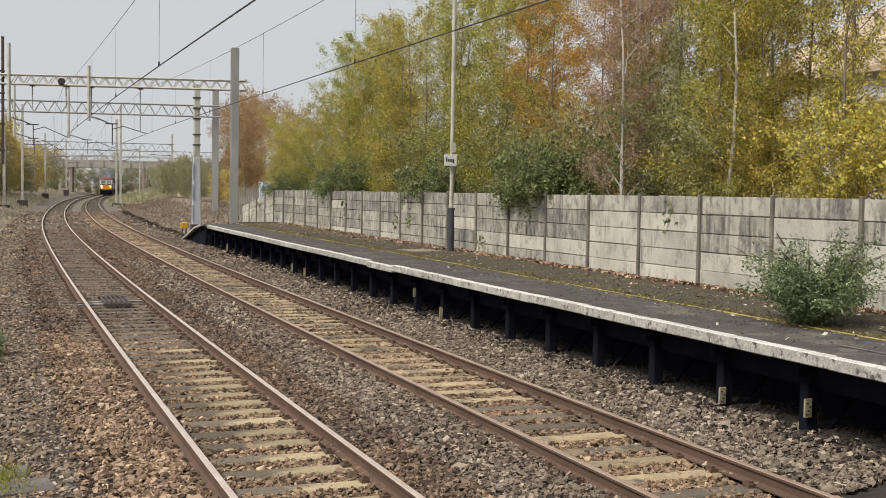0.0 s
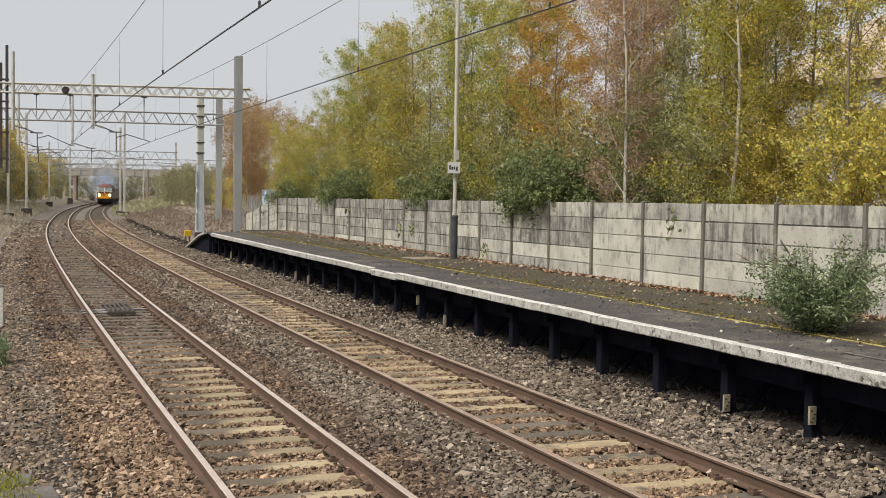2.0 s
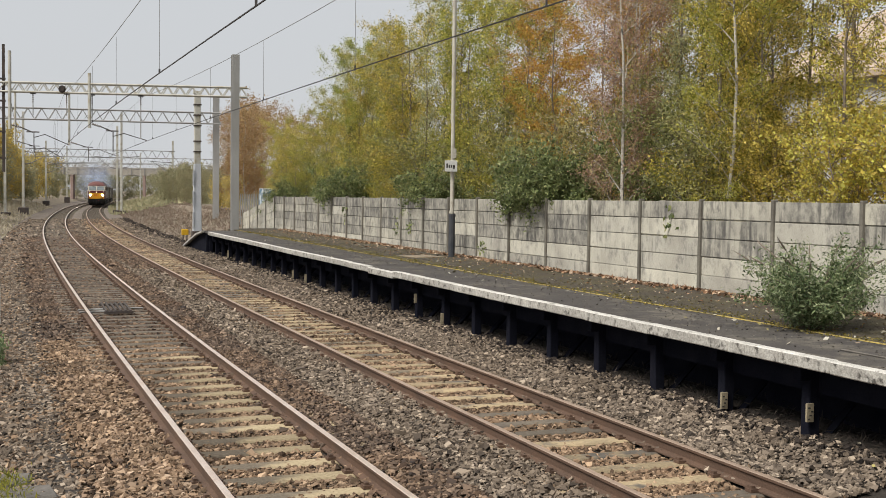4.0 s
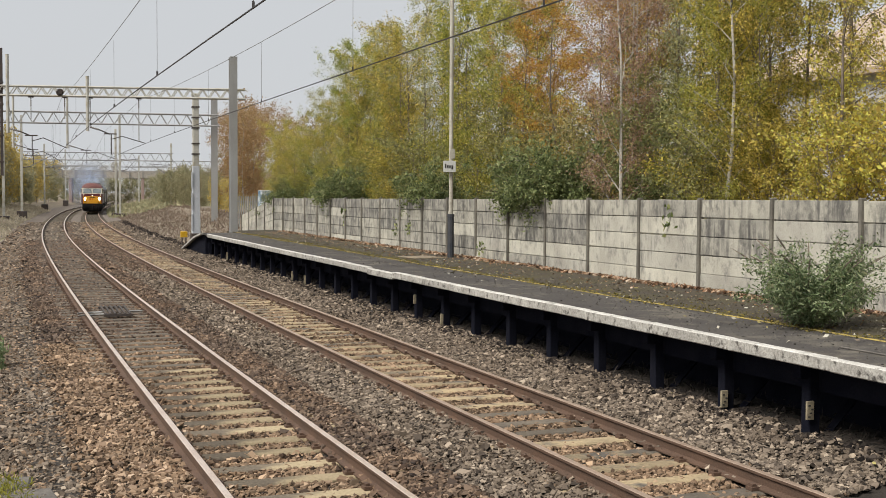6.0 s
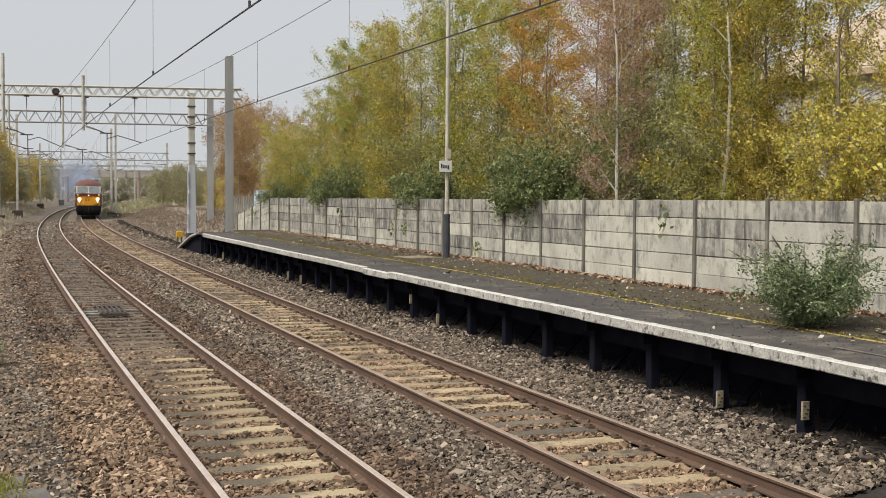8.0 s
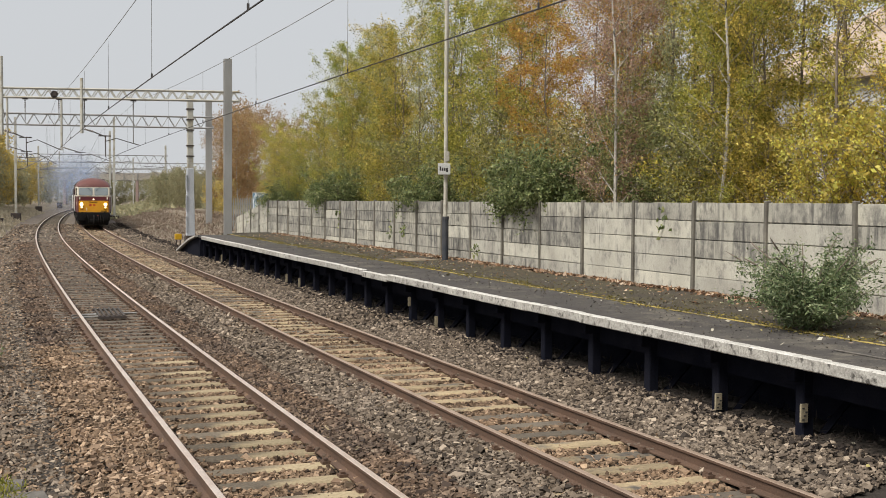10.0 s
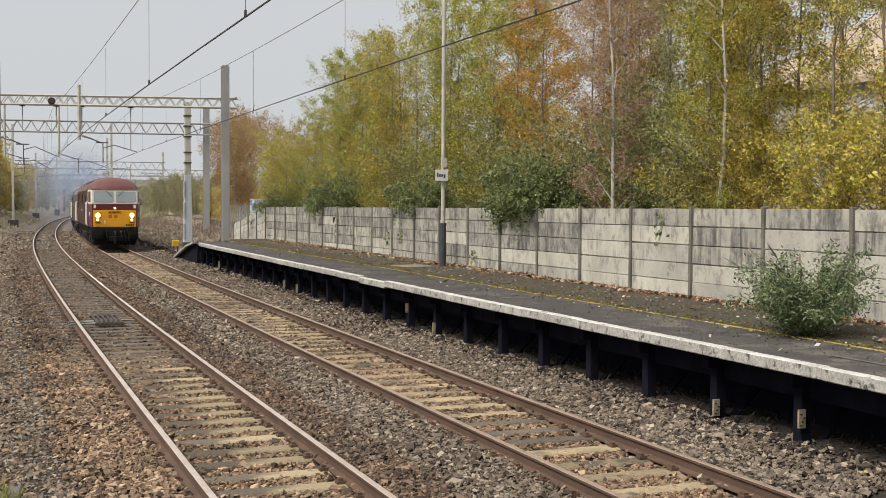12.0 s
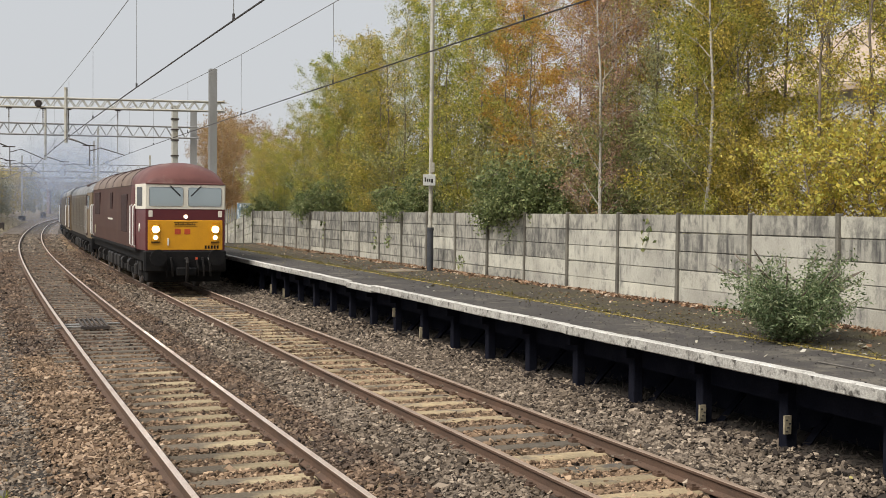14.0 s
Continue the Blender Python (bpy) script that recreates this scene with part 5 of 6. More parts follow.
FARTREES = {
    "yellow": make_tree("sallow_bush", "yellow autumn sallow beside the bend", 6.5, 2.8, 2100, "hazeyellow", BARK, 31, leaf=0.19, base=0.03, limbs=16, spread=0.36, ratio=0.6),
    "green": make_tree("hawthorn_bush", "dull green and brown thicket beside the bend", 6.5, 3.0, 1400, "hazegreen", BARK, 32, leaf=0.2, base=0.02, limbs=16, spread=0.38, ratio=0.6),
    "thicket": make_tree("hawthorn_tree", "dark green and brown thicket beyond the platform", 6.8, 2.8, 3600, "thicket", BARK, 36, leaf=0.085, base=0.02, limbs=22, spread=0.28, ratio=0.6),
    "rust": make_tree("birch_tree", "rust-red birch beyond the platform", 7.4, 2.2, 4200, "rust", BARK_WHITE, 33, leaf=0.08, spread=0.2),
    "haze": make_tree("far_tree", "haze-paled bare-topped tree far beyond the bend", 13, 4.5, 1100, "haze", BARK, 34, leaf=0.36, limbs=18, spread=0.6, ratio=0.5),
    "scrub": make_tree("dead_scrub", "leafless brown scrub on the bank", 1.3, 1.1, 450, "mauve", BARK, 35, leaf=0.06, base=0.02, limbs=12, rise=0.8, trunk=0.02, spread=0.12, ratio=0.25),
}
rf = random.Random(17)
rows = []
for i in range(34):
    s = 96 + i * 5.0
    rows.append((rf.choice(("yellow", "yellow", "green")) if s < 150 else rf.choice(("green", "yellow", "green")), s, rf.uniform(-13, -8) if s < 150 else rf.uniform(-13, -7), rf.uniform(0.75, 1.15), rf.uniform(0, 360)))
for i in range(34):
    s = 150 + i * 5.0
    rows.append(("green", s, 14.5 + (s - 150) * 0.02 + rf.uniform(0, 9), rf.uniform(0.55, 0.8), rf.uniform(0, 360)))
for s, d, size in ((86, 12.9, 0.95), (90, 14.2, 1.1), (94, 13.4, 1.0), (98, 15.4, 1.15), (103, 14.6, 1.1), (80, 14.2, 0.9), (108, 16.5, 1.15), (76, 15, 0.85)):
    rows.append(("rust", s, d, size, rf.uniform(0, 360)))
for s, d, size in ((88, 12.4, 0.32), (92, 12.8, 0.36), (96, 12.4, 0.34)):
    rows.append(("yellow", s, d, size, rf.uniform(0, 360)))
for s, d, size in ((118, 16.0, 0.72), (123, 15.2, 0.7), (112, 17.0, 0.74), (129, 16.2, 0.66), (135, 15.0, 0.6), (142, 15.6, 0.7), (150, 14.2, 0.72), (126, 17.5, 0.75), (115, 14.6, 0.6), (145, 14.0, 0.7), (156, 13.6, 0.62), (138, 14.2, 0.78), (162, 13.2, 0.52)):
    rows.append(("thicket", s, d, size, rf.uniform(0, 360)))
for i in range(28):
    rows.append(("haze", rf.uniform(325, 400), -55 + i * 4.8, rf.uniform(0.55, 1.25), rf.uniform(0, 360)))
for i in range(22):
    rows.append(("haze", rf.uniform(312, 330), -46 + i * 4.2, rf.uniform(0.42, 0.62), rf.uniform(0, 360)))
for i in range(24):
    rows.append(("green", 300 + rf.uniform(0, 8), -30 + i * 2.5, rf.uniform(0.8, 1.05), rf.uniform(0, 360)))
for i in range(16):
    rows.append(("green", 165 + i * 3.2, 13.0 + (i % 3) * 2 + rf.uniform(0, 1), rf.uniform(0.5, 0.72), rf.uniform(0, 360)))
for i in range(14):
    rows.append(("yellow", 150 + i * 4.2, -9.0 - (i % 3) * 2, rf.uniform(0.95, 1.25), rf.uniform(0, 360)))
for i in range(80):
    s = rf.uniform(60, 150)
    rows.append(("scrub", s, rf.uniform(7.4 + (s - 60) * 0.05, 15.5), rf.uniform(0.35, 0.75), rf.uniform(0, 360)))
plant(FARTREES, rows)
DRYGRASS = scatter_mat("dry grass", [(0.16, 0.115, 0.094), (0.235, 0.175, 0.142), (0.145, 0.12, 0.085), (0.31, 0.25, 0.205)], 0.85, 0.25)
n = 15000
gs, gd = RNG.uniform(58, 150, n), RNG.uniform(6.2, 14, n)
gz = np.array([ground_z(float(a), float(b)) for a, b in zip(gs, gd)])
flecks("dry_grass", line_points(gs, gd, gz + 0.04), 0.1, DRYGRASS, "dry brown grass on the bank", 0.03, 2.0, 1.2, ratio=0.2)
# Verge grass is lightened in its colour for the haze.
VERGE = scatter_mat("haze-paled verge grass", [(0.36, 0.31, 0.235), (0.47, 0.41, 0.31), (0.33, 0.30, 0.21), (0.55, 0.49, 0.38)], 0.85, 0.3)
n = 7000
gs, gd = RNG.uniform(75, 190, n), RNG.uniform(-9, -2.9, n)
gz = np.array([ground_z(float(a), float(b)) for a, b in zip(gs, gd)])
flecks("dry_grass", line_points(gs, gd, gz + 0.05), 0.16, VERGE, "dull haze-paled grass on the verge", 0.03, 2.0, 1.2, ratio=0.2)
n = 5000
gs, gd = RNG.uniform(140, 290, n), RNG.uniform(5.2, 24, n)
gz = np.array([ground_z(float(a), float(b)) for a, b in zip(gs, gd)])
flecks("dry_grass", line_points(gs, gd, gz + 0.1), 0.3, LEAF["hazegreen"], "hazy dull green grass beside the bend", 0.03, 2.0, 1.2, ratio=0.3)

# ---- the train ----
MAROON = mat("dusty maroon paint", (0.050, 0.018, 0.015), (0.066, 0.027, 0.021), rough=0.45, scale=0.8, fine=20, bump=0.05, stain=(0.08, 0.042, 0.031), stain_scale=0.7, spec=0.22, speck=0.06)
MAROON_FRONT = mat("glossy maroon paint", (0.085, 0.012, 0.018), (0.10, 0.016, 0.02), rough=0.35, scale=1.5, fine=25, bump=0.03, spec=0.5, speck=0.06)
ROOF_RED = mat("weathered maroon roof", (0.15, 0.062, 0.055), (0.115, 0.048, 0.045), rough=0.5, scale=1.2, fine=20, bump=0.1, stain=(0.19, 0.11, 0.095), stain_scale=1.0, speck=0.06)
ROOF_DUST = mat("dusty brown roof", (0.21, 0.16, 0.13), (0.14, 0.105, 0.09), rough=0.55, scale=0.9, fine=18, bump=0.1, stain=(0.10, 0.07, 0.06), stain_scale=0.8, speck=0.06)
CREAM = mat("cream livery paint", (0.72, 0.69, 0.60), (0.66, 0.62, 0.53), rough=0.4, scale=2, fine=25, bump=0.03, spec=0.5, speck=0.06)
WARN = mat("warning yellow paint", (0.66, 0.31, 0.008), (0.60, 0.275, 0.008), rough=0.4, scale=2, fine=25, bump=0.03, spec=0.5, speck=0.06)
BLACK = mat("grimy black underframe", (0.008, 0.008, 0.009), (0.015, 0.014, 0.014), spec=0.12, rough=0.7, scale=3, fine=25, bump=0.2)
GRIME = mat("oily bogie steel", (0.012, 0.0115, 0.012), (0.03, 0.027, 0.026), rough=0.55, scale=4, fine=30, bump=0.3, metal=0.3)
TYRE = mat("bright wheel tyre", (0.30, 0.28, 0.27), (0.22, 0.20, 0.19), rough=0.4, metal=0.8, bump=0)
DARKGRILLE = mat("dark grille", (0.03, 0.016, 0.015), (0.05, 0.025, 0.024), rough=0.7, scale=5, fine=60, bump=0.5)
SILVER = mat("dull silver roof", (0.26, 0.263, 0.268), (0.18, 0.184, 0.19), rough=0.45, scale=1, fine=20, bump=0.1, metal=0.2, speck=0.06)
BEIGE = mat("dusty beige paint", (0.125, 0.105, 0.083), (0.09, 0.078, 0.066), rough=0.5, scale=1, fine=20, bump=0.05, stain=(0.10, 0.08, 0.065), stain_scale=0.9, speck=0.06)
CAB_TAN = mat("tan cab paint", (0.19, 0.14, 0.085), (0.14, 0.105, 0.068), rough=0.5, scale=1, fine=20, bump=0.05, speck=0.06)
WHITE_RAIL = mat("white handrail paint", (0.72, 0.71, 0.68), (0.64, 0.63, 0.60), rough=0.4, bump=0, speck=0.06)
RED_MARK = mat("red emblem", (0.55, 0.09, 0.03), (0.45, 0.07, 0.03), rough=0.4, bump=0)
HEADLIGHT = glow("headlight glass", (1.0, 0.97, 0.92), 220.0)
MARKER = glow("marker light glass", (1.0, 0.86, 0.56), 2.2)


def cab_glass():
    m, n, l, p = nodes("windscreen glass")
    p.inputs["Base Color"].default_value = (0.40, 0.45, 0.455, 1)
    p.inputs["Roughness"].default_value = 0.06
    p.inputs["Specular IOR Level"].default_value = 0.9
    p.inputs["Metallic"].default_value = 0.7
    return m


GLASS = cab_glass()
CAB_DARK = mat("dark cab glass", (0.035, 0.037, 0.04), (0.05, 0.05, 0.052), rough=0.2, bump=0, spec=0.25)


def shell(stations, sill, first, last, sides=9, square=0.75):
    """A body lofted through stations of (x, half width, gutter, roof top): returns sides and roof apart."""
    wall, roof = bmesh.new(), bmesh.new()
    wr, rr = [], []
    for x, w, g, top in stations:
        wr.append([wall.verts.new((x, y, z)) for y, z in ((w * 0.985, sill), (w, sill + 0.5), (w, 2.4), (w * 0.97, g), (-w * 0.97, g), (-w, 2.4), (-w, sill + 0.5), (-w * 0.985, sill))])
        arc = []
        for k in range(sides + 1):
            a = math.pi * k / sides
            arc.append(roof.verts.new((x, w * 0.985 * math.copysign(abs(math.cos(a)) ** square, math.cos(a)), g + (top - g) * math.sin(a) ** 0.95)))
        rr.append(arc)
    for a, b in zip(wr, wr[1:]):
        for i in (0, 1, 2, 4, 5, 6, 7):
            wall.faces.new((a[i], a[(i + 1) % 8], b[(i + 1) % 8], b[i]))
    wall.faces.new(wr[0])
    wall.faces.new(wr[-1][::-1])
    for a, b in zip(rr, rr[1:]):
        for i in range(sides):
            roof.faces.new((a[i], a[i + 1], b[i + 1], b[i]))
    roof.faces.new(rr[0])
    roof.faces.new(rr[-1][::-1])
    for bm in (wall, roof):
        bmesh.ops.recalc_face_normals(bm, faces=bm.faces)
    return wall, roof


WHEELS = []


def wheelset(x, parent, spin):
    axle = new("wheelset")
    axle.parent = parent
    axle.matrix_basis = Matrix.Translation((x, 0, 0.57))
    for y in (-0.8, 0.68):
        bm = rod((0, y, 0), (0, y + 0.12, 0), 0.57, 24)
        part("wheel", bm, TYRE, axle)
        for k in range(3):
            a = k * 2.094
            box(bm_ := bmesh.new(), (-0.06, y - 0.02, -0.4), (0.06, y + 0.14, 0.4), Matrix.Rotation(a, 4, "Y"))
            part("spoke", bm_, GRIME, axle)
    if spin:
        WHEELS.append((axle, x))


def bogie(x, parent, spin):
    for dx in (-2.05, 0, 2.05):
        wheelset(x + dx, parent, spin)
    for y in (-1.12, 0.98):
        bm = cube((x - 2.9, y, 0.55), (x + 2.9, y + 0.14, 0.86), 0.03)
        part("bogie_frame", bm, GRIME, parent)
        for dx in (-2.05, 0, 2.05):
            part("axle_box", cube((x + dx - 0.2, y - 0.1, 0.38), (x + dx + 0.2, y + 0.24, 0.76), 0.04), GRIME, parent)
            for o in (-0.36, 0.36):
                part("spring", rod((x + dx + o, y + 0.07, 0.4), (x + dx + o, y + 0.07, 1.0), 0.1, 8), GRIME, parent)
        part("brake_cylinder", rod((x - 1.25, y - 0.08, 0.75), (x - 0.75, y - 0.08, 0.75), 0.13, 10), GRIME, parent)
        part("brake_cylinder", rod((x + 0.75, y - 0.08, 0.75), (x + 1.25, y - 0.08, 0.75), 0.13, 10), GRIME, parent)
        part("sand_pipe", rod((x + 2.75, y + 0.1, 0.2), (x + 2.75, y + 0.1, 0.95), 0.03, 6), GRIME, parent)


def buffers(front, parent, e=1):
    for y in (-0.87, 0.87):
        part("buffer_shank", rod((front - 0.1 * e, y, 1.06), (front + 0.42 * e, y, 1.06), 0.13, 12), BLACK, parent)
        part("buffer_head", rod((front + 0.42 * e, y, 1.06), (front + 0.48 * e, y, 1.06), 0.25, 16), BLACK, parent)


def under(parent, length, spin):
    part("solebar", cube((-length / 2 + 0.25, -1.22, 0.9), (length / 2 - 0.25, 1.22, 1.3), 0.03), BLACK, parent)
    part("fuel_tank", cube((-2.6, -1.18, 0.35), (2.6, 1.18, 0.92), 0.12), BLACK, parent)
    for x in (-2.2, -1.2, 0.2, 1.4):
        part("equipment_case", cube((x, 1.14, 0.42), (x + 0.8, 1.26, 0.86), 0.04), GRIME, parent)
        part("equipment_case", cube((x, -1.26, 0.42), (x + 0.8, -1.14, 0.86), 0.04), GRIME, parent)
    for x in (-length / 2 + 4.7, length / 2 - 4.7):
        bogie(x, parent, spin)


def lead_loco():
    L = 18.5
    F = L / 2
    t = thing("diesel_locomotive", Matrix.Identity(4), "maroon diesel locomotive with a yellow nose panel and cream cab windows", "locomotive", "locomotives of the train")
    st = [(F, 1.20, 3.28, 3.42), (F - 0.15, 1.22, 3.28, 3.62), (F - 0.4, 1.25, 3.28, 3.80), (F - 0.8, 1.30, 3.28, 3.93), (F - 1.4, 1.355, 3.28, 3.99), (F - 2.6, 1.36, 3.28, 4.0)]
    wall, nose = shell(st, 1.27, True, False, 16, 0.95)
    part("cab_shell", wall, MAROON_FRONT, t, "deep maroon cab shell")
    part("cab_roof", nose, ROOF_RED, t, "domed maroon cab roof", True)
    wall, roof = shell([(F - 2.6, 1.36, 3.28, 3.98), (0, 1.36, 3.28, 3.98), (-F + 1.2, 1.36, 3.28, 3.98), (-F, 1.28, 3.28, 3.5)], 1.27, False, True, 16, 0.95)
    part("body", wall, MAROON, t, "dusty maroon body side")
    part("roof", roof, ROOF_DUST, t, "dusty brown ribbed roof", True)
    for x in (F - 2.6, F - 5.6, F - 8.6, F - 11.5, F - 14.5):
        pts = [(x, 1.345 * math.copysign(abs(math.cos(a)) ** 0.95, math.cos(a)), 3.285 + 0.715 * math.sin(a) ** 0.95) for a in np.linspace(0.02, 3.12, 13)]
        part("roof_rib", tube(bmesh.new(), pts, 0.014, 4), DARKGRILLE, t, "dark roof joint")
    for x, y in ((F - 5.2, 0.55), (F - 8.0, -0.2), (F - 12, 0.2)):
        part("roof_hatch", cube((x - 1.1, y - 0.45, 3.72), (x + 1.1, y + 0.45, 3.95), 0.05), DARKGRILLE, t, "dark roof hatch")
    # face
    part("lower_face", cube((F - 0.01, -1.2, 1.25), (F + 0.02, 1.2, 2.53), 0.01), MAROON_FRONT, t)
    part("nose_panel", cube((F, -1.13, 1.28), (F + 0.035, 1.13, 2.19), 0.012), WARN, t, "bright yellow warning panel")
    part("window_band", cube((F - 0.02, -1.205, 2.52), (F + 0.03, 1.205, 3.30), 0.02), CREAM, t, "cream windscreen surround")
    for y0, y1 in ((-1.09, -0.08), (0.08, 1.09)):
        w = part("windscreen", cube((F + 0.02, y0, 2.62), (F + 0.036, y1, 3.19), 0.006), GLASS, t, "grey reflecting windscreen")
        part("seal", tube(bmesh.new(), ((F + 0.036, y0 + 0.06, 2.62), (F + 0.036, y1 - 0.06, 2.62), (F + 0.036, y1, 2.68), (F + 0.036, y1, 3.13), (F + 0.036, y1 - 0.06, 3.19), (F + 0.036, y0 + 0.06, 3.19), (F + 0.036, y0, 3.13), (F + 0.036, y0, 2.68), (F + 0.036, y0 + 0.06, 2.62)), 0.009, 4), SILVER, w)
        part("wiper", tube(bmesh.new(), ((F + 0.06, y1 - 0.62 if y0 > 0 else y0 + 0.62, 3.24), (F + 0.07, (y0 + y1) / 2 + (-0.42 if y0 > 0 else 0.42), 2.93)), 0.018, 5), BLACK, w, "black wiper")
    part("brow", cube((F - 0.1, -1.2, 3.27), (F + 0.05, 1.2, 3.33), 0.02), ROOF_RED, t)
    # lamps
    for y in (-0.9, 0.9):
        lc = part("lamp_plate", cube((F + 0.03, y - 0.14, 1.48), (F + 0.05, y + 0.14, 2.10), 0.02), WARN, t)
        part("lamp_rim", rod((F + 0.04, y, 1.91), (F + 0.085, y, 1.91), 0.118, 20), WARN, lc, "yellow lamp rim")
        part("headlight", rod((F + 0.08, y, 1.91), (F + 0.089, y, 1.91), 0.1, 20), HEADLIGHT, lc, "lit white headlight")
        part("marker_light", rod((F + 0.04, y, 1.66), (F + 0.07, y, 1.66), 0.07, 16), MARKER, lc, "lit warm marker light")
        part("lamp_bracket", cube((F + 0.035, y - 0.13, 1.51), (F + 0.07, y + 0.13, 1.54)), BLACK, lc)
    part("centre_light", rod((F + 0.01, 0.0, 2.30), (F + 0.06, 0.0, 2.30), 0.06, 16), MARKER, t, "lit round centre light")
    for y in (-1.05, 1.05):
        part("warning_plate", cube((F + 0.02, y - 0.06, 2.29), (F + 0.03, y + 0.06, 2.48), 0.004), CREAM, t, "small cream warning plate")
    for z in (2.005, 2.115):
        part("name_line", cube((F + 0.03, -0.36, z), (F + 0.041, 0.36, z + 0.014)), BLACK, t, "thin black line")
    for i in range(9):
        part("name_bar", cube((F + 0.03, -0.31 + i * 0.07, 2.04), (F + 0.041, -0.265 + i * 0.07, 2.085 + 0.012 * (i % 2))), BLACK, t, "black unreadable lettering")
    for y in (-0.24, 0.05):
        part("emblem", cube((F + 0.03, y - 0.09, 1.76), (F + 0.042, y + 0.09, 1.93), 0.01), RED_MARK, t, "red emblem")
    for i in range(5):
        part("number_bar", cube((F + 0.03, 0.62 + i * 0.092 - 0.04, 1.32), (F + 0.041, 0.62 + i * 0.092 + 0.02, 1.42)), BLACK, t, "black unreadable number")
    part("lamp_iron", cube((F + 0.03, -0.55, 1.42), (F + 0.06, -0.50, 1.64)), CREAM, t)
    # cab sides
    for e in (-1, 1):
        def flank(x0, x1, z0, z1, proud):
            bm = cube((x0, min(0, proud * e), z0), (x1, max(0, proud * e), z1), 0.008)
            for v in bm.verts:
                v.co.y += e * (1.2 + 0.155 * min(1, max(0, (F - v.co.x) / 1.3)) - 0.01)
            return bm

        part("side_band", flank(F - 1.2, F - 0.01, 2.52, 3.29, 0.03), CREAM, t, "cream cab side")
        part("side_window", flank(F - 0.95, F - 0.3, 2.62, 3.2, 0.045), CAB_DARK, t, "cab side window")
        part("cab_door", cube((F - 1.95, min(1.33 * e, 1.372 * e), 1.32), (F - 1.3, max(1.33 * e, 1.372 * e), 3.2), 0.01), MAROON_FRONT, t)
        for x in (F - 1.25, F - 2.02):
            part("handrail", tube(bmesh.new(), ((x, 1.36 * e, 1.35), (x, 1.43 * e, 1.4), (x, 1.43 * e, 2.6), (x, 1.36 * e, 2.65)), 0.025, 6), WHITE_RAIL, t, "white handrail")
        for x in (-F + 0.9, -F + 1.7):
            part("handrail", tube(bmesh.new(), ((x, 1.36 * e, 1.35), (x, 1.43 * e, 1.4), (x, 1.43 * e, 2.6), (x, 1.36 * e, 2.65)), 0.025, 6), WHITE_RAIL, t, "white handrail")
        part("emblem_disc", rod((F - 0.75, 1.24 * e, 1.95), (F - 0.75, 1.305 * e, 1.95), 0.13, 14), CREAM, t, "pale round emblem")
        for x0, x1, z0, z1 in ((F - 5.4, F - 3.6, 1.75, 3.0), (F - 16.2, F - 13.8, 2.25, 3.15), (F - 9.4, F - 8.6, 2.5, 3.1)):
            g = part("grille", cube((x0, min(1.34 * e, 1.375 * e), z0), (x1, max(1.34 * e, 1.375 * e), z1), 0.01), DARKGRILLE, t, "dark body-side grille")
            for i in range(7):
                zz = z0 + (z1 - z0) * (i + 0.5) / 7
                part("louvre", cube((x0 + 0.05, min(1.37 * e, 1.379 * e), zz - 0.04), (x1 - 0.05, max(1.37 * e, 1.379 * e), zz + 0.04)), DARKGRILLE, g)
        part("nameplate", cube((F - 10.2, min(1.355 * e, 1.375 * e), 2.1), (F - 8.4, max(1.355 * e, 1.375 * e), 2.16)), CREAM, t, "pale name strip")
        part("data_panel", cube((-F + 2.2, min(1.355 * e, 1.37 * e), 1.45), (-F + 2.7, max(1.355 * e, 1.37 * e), 1.8)), PLATE, t)
        part("sill_line", cube((-F + 0.2, min(1.3 * e, 1.365 * e), 1.2), (F - 1.2, max(1.3 * e, 1.365 * e), 1.29)), BLACK, t)
    # front underside
    part("buffer_beam", cube((F - 0.3, -1.24, 0.6), (F + 0.06, 1.24, 1.275), 0.05), BLACK, t)
    part("lower_valance", cube((F - 0.9, -1.15, 0.28), (F - 0.35, 1.15, 0.7), 0.06), BLACK, t)
    buffers(F, t)
    part("draw_hook", tube(bmesh.new(), ((F, 0, 1.02), (F + 0.35, 0, 1.02), (F + 0.42, 0, 0.9), (F + 0.36, 0, 0.55), (F + 0.3, 0, 0.35)), 0.05, 6), GRIME, t)
    part("coupling_frame", cube((F + 0.05, -0.3, 0.5), (F + 0.3, 0.3, 0.75), 0.03), BLACK, t)
    for y, c in ((-0.62, BLACK), (-0.45, GRIME), (0.32, RED_MARK), (0.5, GRIME), (0.7, WHITE_RAIL)):
        part("brake_hose", tube(bmesh.new(), ((F + 0.06, y, 1.05), (F + 0.16, y, 0.98), (F + 0.18, y + 0.03, 0.75), (F + 0.12, y + 0.05, 0.48)), 0.03, 6), c if c is BLACK else GRIME, t)
        part("hose_cock", cube((F + 0.1, y - 0.03, 0.98), (F + 0.17, y + 0.03, 1.06)), c, t)
    for y in (-1.18, 1.12):
        part("foot_step", cube((F - 0.9, y, 0.4), (F - 0.5, y + 0.06, 0.44)), GRIME, t)
        part("step_hanger", cube((F - 0.72, y, 0.4), (F - 0.66, y + 0.06, 1.1)), GRIME, t)
    buffers(-F, t, -1)
    under(t, L, True)
    return t, L


